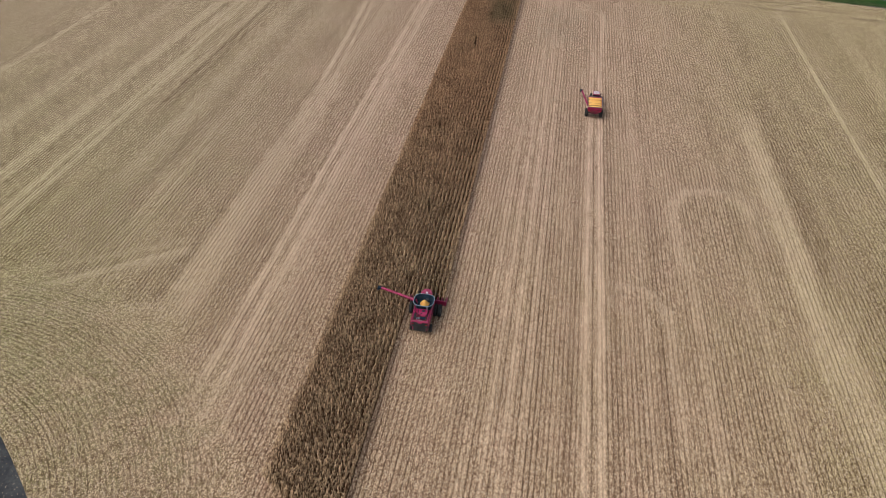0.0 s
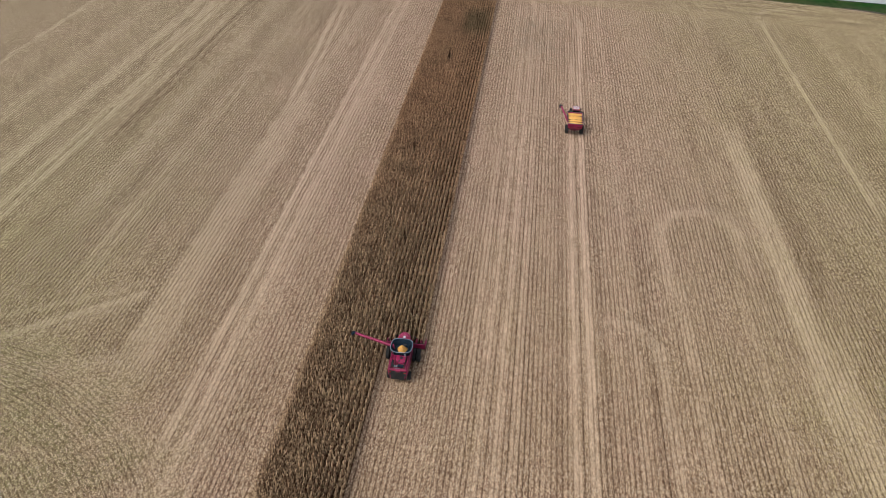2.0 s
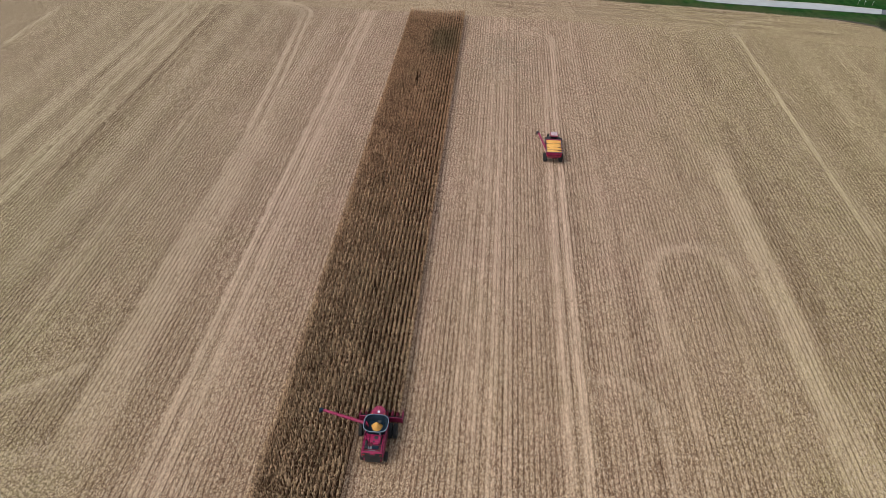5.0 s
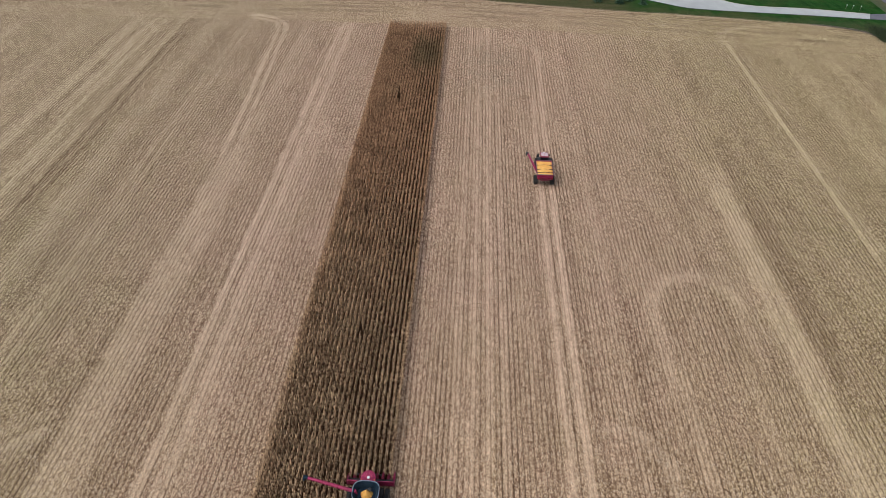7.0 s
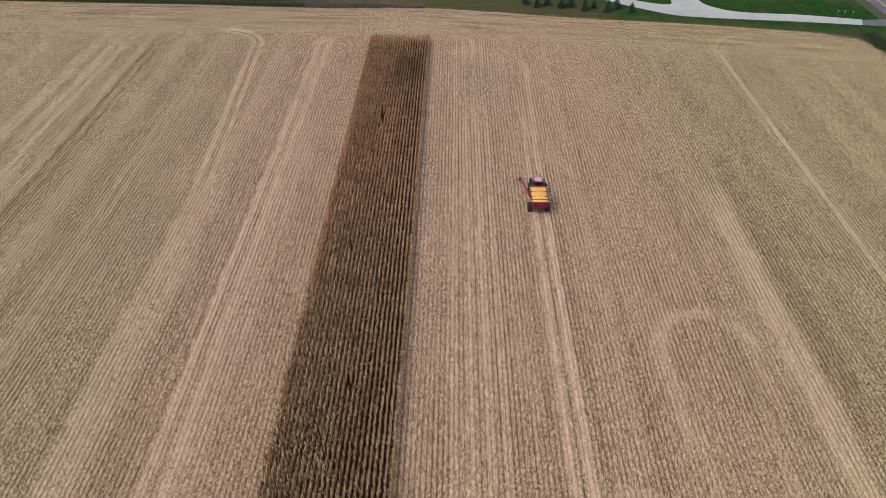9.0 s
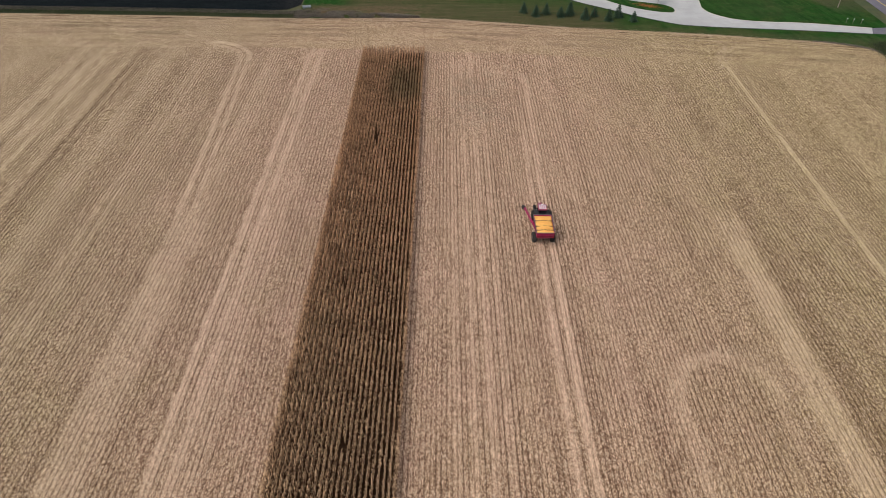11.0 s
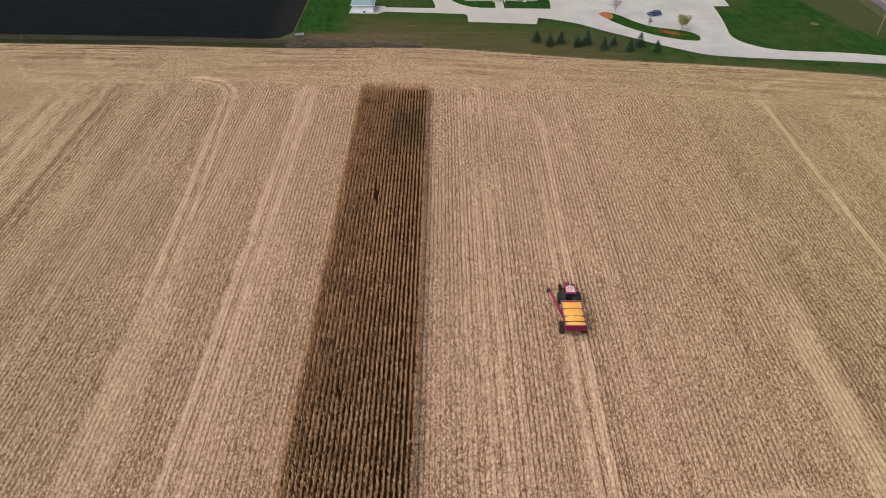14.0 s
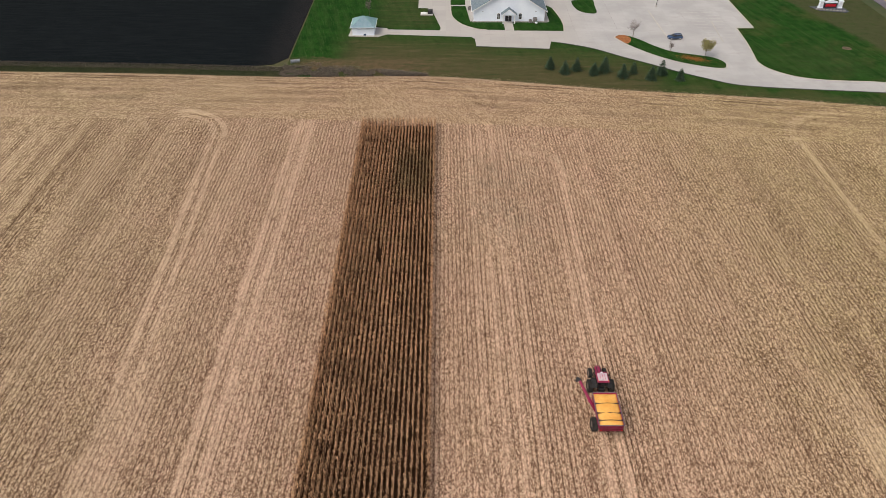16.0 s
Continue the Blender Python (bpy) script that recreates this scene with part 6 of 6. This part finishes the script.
for k in range(2):
    bm = bmesh.new()
    box(bm, (0, -0.31, 1.25 - 0.4 * k), (2.9 - 0.5 * k, 0.02, 0.16))
    part("text_bar", bm, lamp_red, panel)
bm = bmesh.new()
rings(bm, [[(x, -0.35, z) for x, z in ((-2.1, 1.82), (2.1, 1.82), (2.1, 2.25), (0.9, 2.55), (0, 3.1), (-0.9, 2.55), (-2.1, 2.25))], [(x, 0.35, z) for x, z in ((-2.1, 1.82), (2.1, 1.82), (2.1, 2.25), (0.9, 2.55), (0, 3.1), (-0.9, 2.55), (-2.1, 2.25))]])
part("header_panel", bm, white_siding, sg)

lamp = thing("street_lamp", "tall dark lamp post on a concrete footing in the car park", "street lamp", pose(93.6, 285.0, 0.07))
bm = bmesh.new()
tube(bm, (0, 0, 0), (0, 0, 0.7), 0.32, 0.30, n=14)
part("footing", bm, concrete, lamp)
bm = bmesh.new()
tube(bm, (0, 0, 0.7), (0, 0, 8.6), 0.11, 0.07, n=10)
pole = part("pole", bm, black_metal, lamp)
for s in (-1, 1):
    bm = bmesh.new()
    tube(bm, (0, 0, 8.5), (s * 0.7, 0, 8.6), 0.04, n=6)
    box(bm, (s * 0.95, 0, 8.6), (0.6, 0.35, 0.14), 0.03)
    part("lamp_head", bm, black_metal, pole)

up = thing("utility_pole", "weathered wooden utility pole standing in the grass", "utility pole", pose(159.3, 240.6, 0.0))
bm = bmesh.new()
tube(bm, (0, 0, -0.3), (0, 0, 9.6), 0.17, 0.11, n=10)
part("pole", bm, wood_pole, up)
bm = bmesh.new()
box(bm, (0, -0.16, 9.0), (2.2, 0.1, 0.12), 0.01)
arm = part("crossarm", bm, wood_pole, up)
for x in (-0.95, 0.0, 0.95):
    bm = bmesh.new()
    tube(bm, (x, -0.16, 9.05), (x, -0.16, 9.3), 0.05, 0.03, n=8)
    part("insulator", bm, gravel_mat, arm)
for x, y in ((155.6, 226.4), (157.6, 226.0), (160.1, 225.5)):
    p = thing("marker_post", "short pale marker post beside the drive", "post", pose(x, y, 0.03), "posts by the drive")
    bm = bmesh.new()
    tube(bm, (0, 0, 0), (0.1, 0, 1.5), 0.06, n=8)
    part("stake", bm, wood_pole, p)
    bm = bmesh.new()
    box(bm, (0.1, -0.05, 1.4), (0.22, 0.06, 0.3), 0.01)
    part("plate", bm, white_trim, p)

pipe = thing("culvert_pipe", "grey metal culvert end lying in the weeds", "pipe", pose(-22.9, 238.0, -0.22, 0, 0, 20))
bm = bmesh.new()
n = 16
outer = [[(x, 0.55 * math.cos(2 * math.pi * k / n) * (1 + 0.03 * (q % 2)), 0.5 + 0.55 * math.sin(2 * math.pi * k / n) * (1 + 0.03 * (q % 2))) for k in range(n)] for q, x in enumerate(np.linspace(-1.3, 1.3, 14))]
inner = [[(x, 0.5 * math.cos(2 * math.pi * k / n), 0.5 + 0.5 * math.sin(2 * math.pi * k / n)) for k in range(n)] for x in (1.3, -1.3)]
rings(bm, outer + inner + outer[:1], cap0=False, cap1=False)
part("tube", bm, grey_metal, pipe)
bm = bmesh.new()
rings(bm, [[(-1.4, -1.0, 0), (-1.3, -1.0, 0), (-1.3, 1.0, 0), (-1.4, 1.0, 0)], [(-1.4, -0.7, 1.1), (-1.3, -0.7, 1.1), (-1.3, 0.7, 1.1), (-1.4, 0.7, 1.1)]])
part("apron", bm, grey_metal, pipe)


# ---- trees ----
def spruce(x, y, h, seed):
    r = np.random.default_rng(seed)
    t = thing("spruce_tree", "young dark green spruce in thin grass", "tree", pose(x, y, 0.0, 0, 0, seed * 50), "row of spruces")
    bm = bmesh.new()
    tube(bm, (0, 0, -0.05), (0, 0, h * 0.95), 0.09, 0.01, n=7)
    part("trunk", bm, bark, t)
    tips = []
    z = 0.22
    while z < h * 0.97:
        f = 1 - z / h
        for k in range(int(7 + 9 * f)):
            th = r.uniform(0, 2 * np.pi)
            reach = h * 0.46 * f ** 0.75 * r.uniform(0.55, 1.18) + 0.06
            m = int(7 + 26 * reach)
            q = r.uniform(0.15, 1.0, m) ** 0.8
            side = r.normal(0, 0.10, m) * (0.4 + reach) * (1.15 - q)
            rise = 0.10 * np.sin(q * 3) - 0.16 * q * reach
            tips.append(np.stack([np.cos(th) * q * reach - np.sin(th) * side, np.sin(th) * q * reach + np.cos(th) * side, z + rise + r.normal(0, 0.025, m), np.full(m, th)], 1))
        z += r.uniform(0.13, 0.20)
    tips = np.concatenate(tips)
    n = len(tips)
    th = tips[:, 3] + r.normal(0, 0.7, n)
    c, s = np.cos(th), np.sin(th)
    size = r.uniform(0.08, 0.20, n)
    wd = size * 0.38
    P = tips[:, :3]
    A = P + np.stack([-s * wd, c * wd, np.zeros(n)], 1)
    B = P + np.stack([s * wd, -c * wd, np.zeros(n)], 1)
    C = P + np.stack([c * size, s * size, r.normal(0.01, 0.05, n)], 1)
    V = np.stack([A, B, C], 1).reshape(-1, 3)
    ob = new("crown", mesh_of("crown", V, np.arange(n * 3).reshape(-1, 3), 3, spruce_needles))
    ob.parent = t


for k, ((x, y), h) in enumerate(zip(((50.6, 234.1), (54.4, 230.9), (58.1, 233.1), (62.5, 230.2), (65.8, 231.9), (70.3, 228.5), (73.8, 231.0), (78.0, 227.3), (81.7, 230.5), (86.0, 226.8)),
                                    (3.8, 4.0, 3.8, 3.8, 4.7, 4.2, 3.5, 4.0, 4.3, 3.4))):
    spruce(x, y, h, k + 3)


def broadleaf(x, y, h, seed, label, leaves=0, z0=0.1, spread=0.32):
    """A small tree: trunk, forking limbs, fine twigs and, where it has them, leaves."""
    r = random.Random(seed)
    t = thing("tree", label, "tree", pose(x, y, z0))
    bm = bmesh.new()
    tube(bm, (0, 0, -0.05), (0.03, 0, h * 0.42), 0.085, 0.055, n=8)
    tube(bm, (0.03, 0, h * 0.42), (0, 0.05, h * 0.8), 0.055, 0.02, n=6)
    trunk = part("trunk", bm, bark, t)
    bm = bmesh.new()
    ends = []
    for k in range(22):
        z = h * r.uniform(0.30, 0.72)
        a, up = r.uniform(0, 6.28), r.uniform(0.25, 0.5)
        reach = h * spread * r.uniform(0.6, 1.0)
        e = Vector((math.cos(a) * reach, math.sin(a) * reach, min(z + reach * r.uniform(0.5, 1.2), h * 0.97)))
        tube(bm, (0, 0, z), e, 0.03, 0.010, n=5)
        for q in range(7):
            p = Vector((0, 0, z)).lerp(e, r.uniform(0.35, 1.0))
            d = Vector((r.uniform(-1, 1), r.uniform(-1, 1), r.uniform(-0.1, 1.0))).normalized() * h * r.uniform(0.08, 0.2)
            tube(bm, p, p + d, 0.016, 0.006, n=4)
            ends.append(p + d * r.random())
            for w in range(3):
                p2 = p + d * r.uniform(0.3, 1)
                d2 = Vector((r.uniform(-1, 1), r.uniform(-1, 1), r.uniform(-0.3, 1.0))).normalized() * h * 0.07
                tube(bm, p2, p2 + d2, 0.012, 0.004, n=3)
                ends.append(p2 + d2)
    part("limbs", bm, twig_mat, t)
    if leaves:
        rr = np.random.default_rng(seed)
        E = np.array([tuple(v) for v in ends])
        ball = rr.normal(0, 1, (leaves, 3))
        ball *= (rr.random((leaves, 1)) ** 0.4) / np.linalg.norm(ball, axis=1, keepdims=True)
        ball = ball * (h * spread * 0.85, h * spread * 0.85, h * 0.33) + (0, 0, h * 0.64)
        P = np.where(rr.random((leaves, 1)) < 0.5, E[rr.integers(0, len(E), leaves)] + rr.normal(0, 0.13, (leaves, 3)), ball)
        a, b3 = rr.normal(0, 0.075, (leaves, 3)), rr.normal(0, 0.075, (leaves, 3))
        V = np.stack([P - a, P + b3, P + a, P - b3], 1).reshape(-1, 3)
        ob = new("crown", mesh_of("crown", V, np.arange(leaves * 4).reshape(-1, 4), 4, yellow_leaves))
        ob.parent = t


broadleaf(79.5, 257.4, 5.0, 3, "bare grey round-headed tree on the grassy island", spread=0.42)
broadleaf(88.4, 246.4, 3.3, 8, "small bare sapling on the grassy island", spread=0.22)
broadleaf(97.9, 243.0, 5.1, 5, "small tree with thin yellow autumn leaves", 2400, spread=0.42)
broadleaf(-4.6, 276.0, 5.6, 11, "bare brown tree on the lawn behind the shed", spread=0.18)


# ---- weeds, ditch grass and brush along the field's edge ----
def blades(px, py, hmin, hmax, name, label, material, lean=0.25, wide=0.05):
    n = len(px)
    h = rng.uniform(hmin, hmax, n)
    th = rng.uniform(0, 2 * np.pi, n)
    w = rng.uniform(0.4, 1.0, n) * wide
    lx, ly = rng.normal(0, lean, n) * h, rng.normal(0, lean, n) * h
    A = np.stack([px - w * np.cos(th), py - w * np.sin(th), np.zeros(n)], 1)
    B = np.stack([px + w * np.cos(th), py + w * np.sin(th), np.zeros(n)], 1)
    C = np.stack([px + lx, py + ly, h], 1)
    V = np.stack([A, B, C], 1).reshape(-1, 3)
    return tagged(new(name, mesh_of(name, V, np.arange(n * 3).reshape(-1, 3), 3, material)), label, name.replace("_", " "), kind="stuff")


edge = np.array(FAR_EDGE)
ex = rng.uniform(-140, -24, 26000)
ey = np.interp(ex, edge[:, 0], edge[:, 1]) + rng.uniform(0.2, 6.2, len(ex))
blades(ex, ey, 0.10, 0.38, "ditch_grass", "dark green and brown bank grass before the ploughed soil", rank, wide=0.10)
ex = rng.uniform(-140, -24, 16000)
ey = np.interp(ex, edge[:, 0], edge[:, 1]) + rng.uniform(3.5, 6.8, len(ex))
blades(ex, ey, 0.15, 0.5, "tall_weeds", "dry purple-brown weeds along the ploughed field's edge", weed, wide=0.09)
def clumped(px, py, scale, bar):
    """Keeps the points that fall in clumps."""
    return np.array([noise.fractal((a * scale, b2 * scale * 1.6, 3.0), 1.0, 2.0, 3) for a, b2 in zip(px, py)]) > bar


u = rng.random(44000)
ex = -26 + u * 41.5
up_to = rng.random(len(u)) ** 1.5
ey = np.interp(ex, edge[:, 0], edge[:, 1]) + 0.1 + (6.5 * (1 - u) ** 0.7 + 0.8) * up_to
ok = clumped(ex, ey, 0.28, -0.14)
blades(ex[ok], ey[ok], 0.15, 0.80, "tall_weeds", "patch of tall dead grey-brown weeds at the field's corner", weed, 0.7, 0.06)
u = rng.random(9000)
ex = -26 + u * 36
ey = np.interp(ex, edge[:, 0], edge[:, 1]) + 3 + 9.5 * (1 - u) * rng.random(len(ex))
ok = clumped(ex, ey, 0.2, 0.1)
blades(ex[ok], ey[ok], 0.08, 0.35, "tall_weeds", "thin tufts of dead weeds spreading into the lawn", weed, 0.6, 0.07)
ex = rng.uniform(14, 156, 12000)
ey = np.interp(ex, edge[:, 0], edge[:, 1]) + rng.normal(0.2, 0.5, len(ex))
ok = clumped(ex, ey, 0.5, -0.15)
blades(ex[ok], ey[ok], 0.04, 0.16, "edge_stubble", "ragged straw along the field's edge", residue, 0.9, 0.06)
ex = np.concatenate([rng.uniform(-140, 154, 16000), rng.uniform(-30, 154, 6000)])
off = np.concatenate([rng.normal(-0.7, 0.35, 16000), np.where(rng.random(6000) < 0.5, rng.normal(-2.3, 0.3, 6000), rng.normal(-5.6, 0.4, 6000))])
ey = np.interp(ex, edge[:, 0], edge[:, 1]) + off
ok = clumped(ex, ey * 0.3, 0.06, -0.12)
scatter_litter(ex[ok], ey[ok], "crop_residue", "windrows of pale straw along the field's edge", 0.09)
ex = rng.uniform(138, 158.5, 5000)
ey = np.interp(ex, edge[:, 0], edge[:, 1]) + rng.uniform(-0.2, 1.8, len(ex)) * (ex - 132) / 22
blades(ex, ey, 0.08, 0.4, "tall_weeds", "dark dead weeds between the field and the lawn", weed, 0.5, 0.08)
ex, ey = rng.normal(158.0, 1.5, 6000), rng.normal(201.5, 3.4, 6000)
blades(ex, ey, 0.3, 1.2, "brush", "dark tangled brush in the ditch by the road", rank, wide=0.10)

n = 3200
a, d = rng.uniform(0, 2 * np.pi, n), np.abs(rng.normal(0, 1, n))
lx, ly = 94.0 + np.cos(a) * d * 2.4, 241.2 + np.sin(a) * d * 1.1 - np.cos(a) * d * 1.0
ok = inside(lx, ly, ISLAND)
lx, ly, n = lx[ok], ly[ok], int(ok.sum())
p, q = rng.normal(0, 0.07, (n, 2)), rng.normal(0, 0.07, (n, 2))
z = 0.14 + rng.uniform(0, 0.03, n)
V = np.stack([np.stack([lx - p[:, 0], ly - p[:, 1], z], 1), np.stack([lx + q[:, 0], ly + q[:, 1], z + 0.01], 1), np.stack([lx + p[:, 0], ly + p[:, 1], z], 1), np.stack([lx - q[:, 0], ly - q[:, 1], z + 0.01], 1)], 1).reshape(-1, 3)
tagged(new("fallen_leaves", mesh_of("fallen_leaves", V, np.arange(n * 4).reshape(-1, 4), 4, leaf_litter)), "fallen orange leaves on the grassy island", "leaves", kind="stuff")
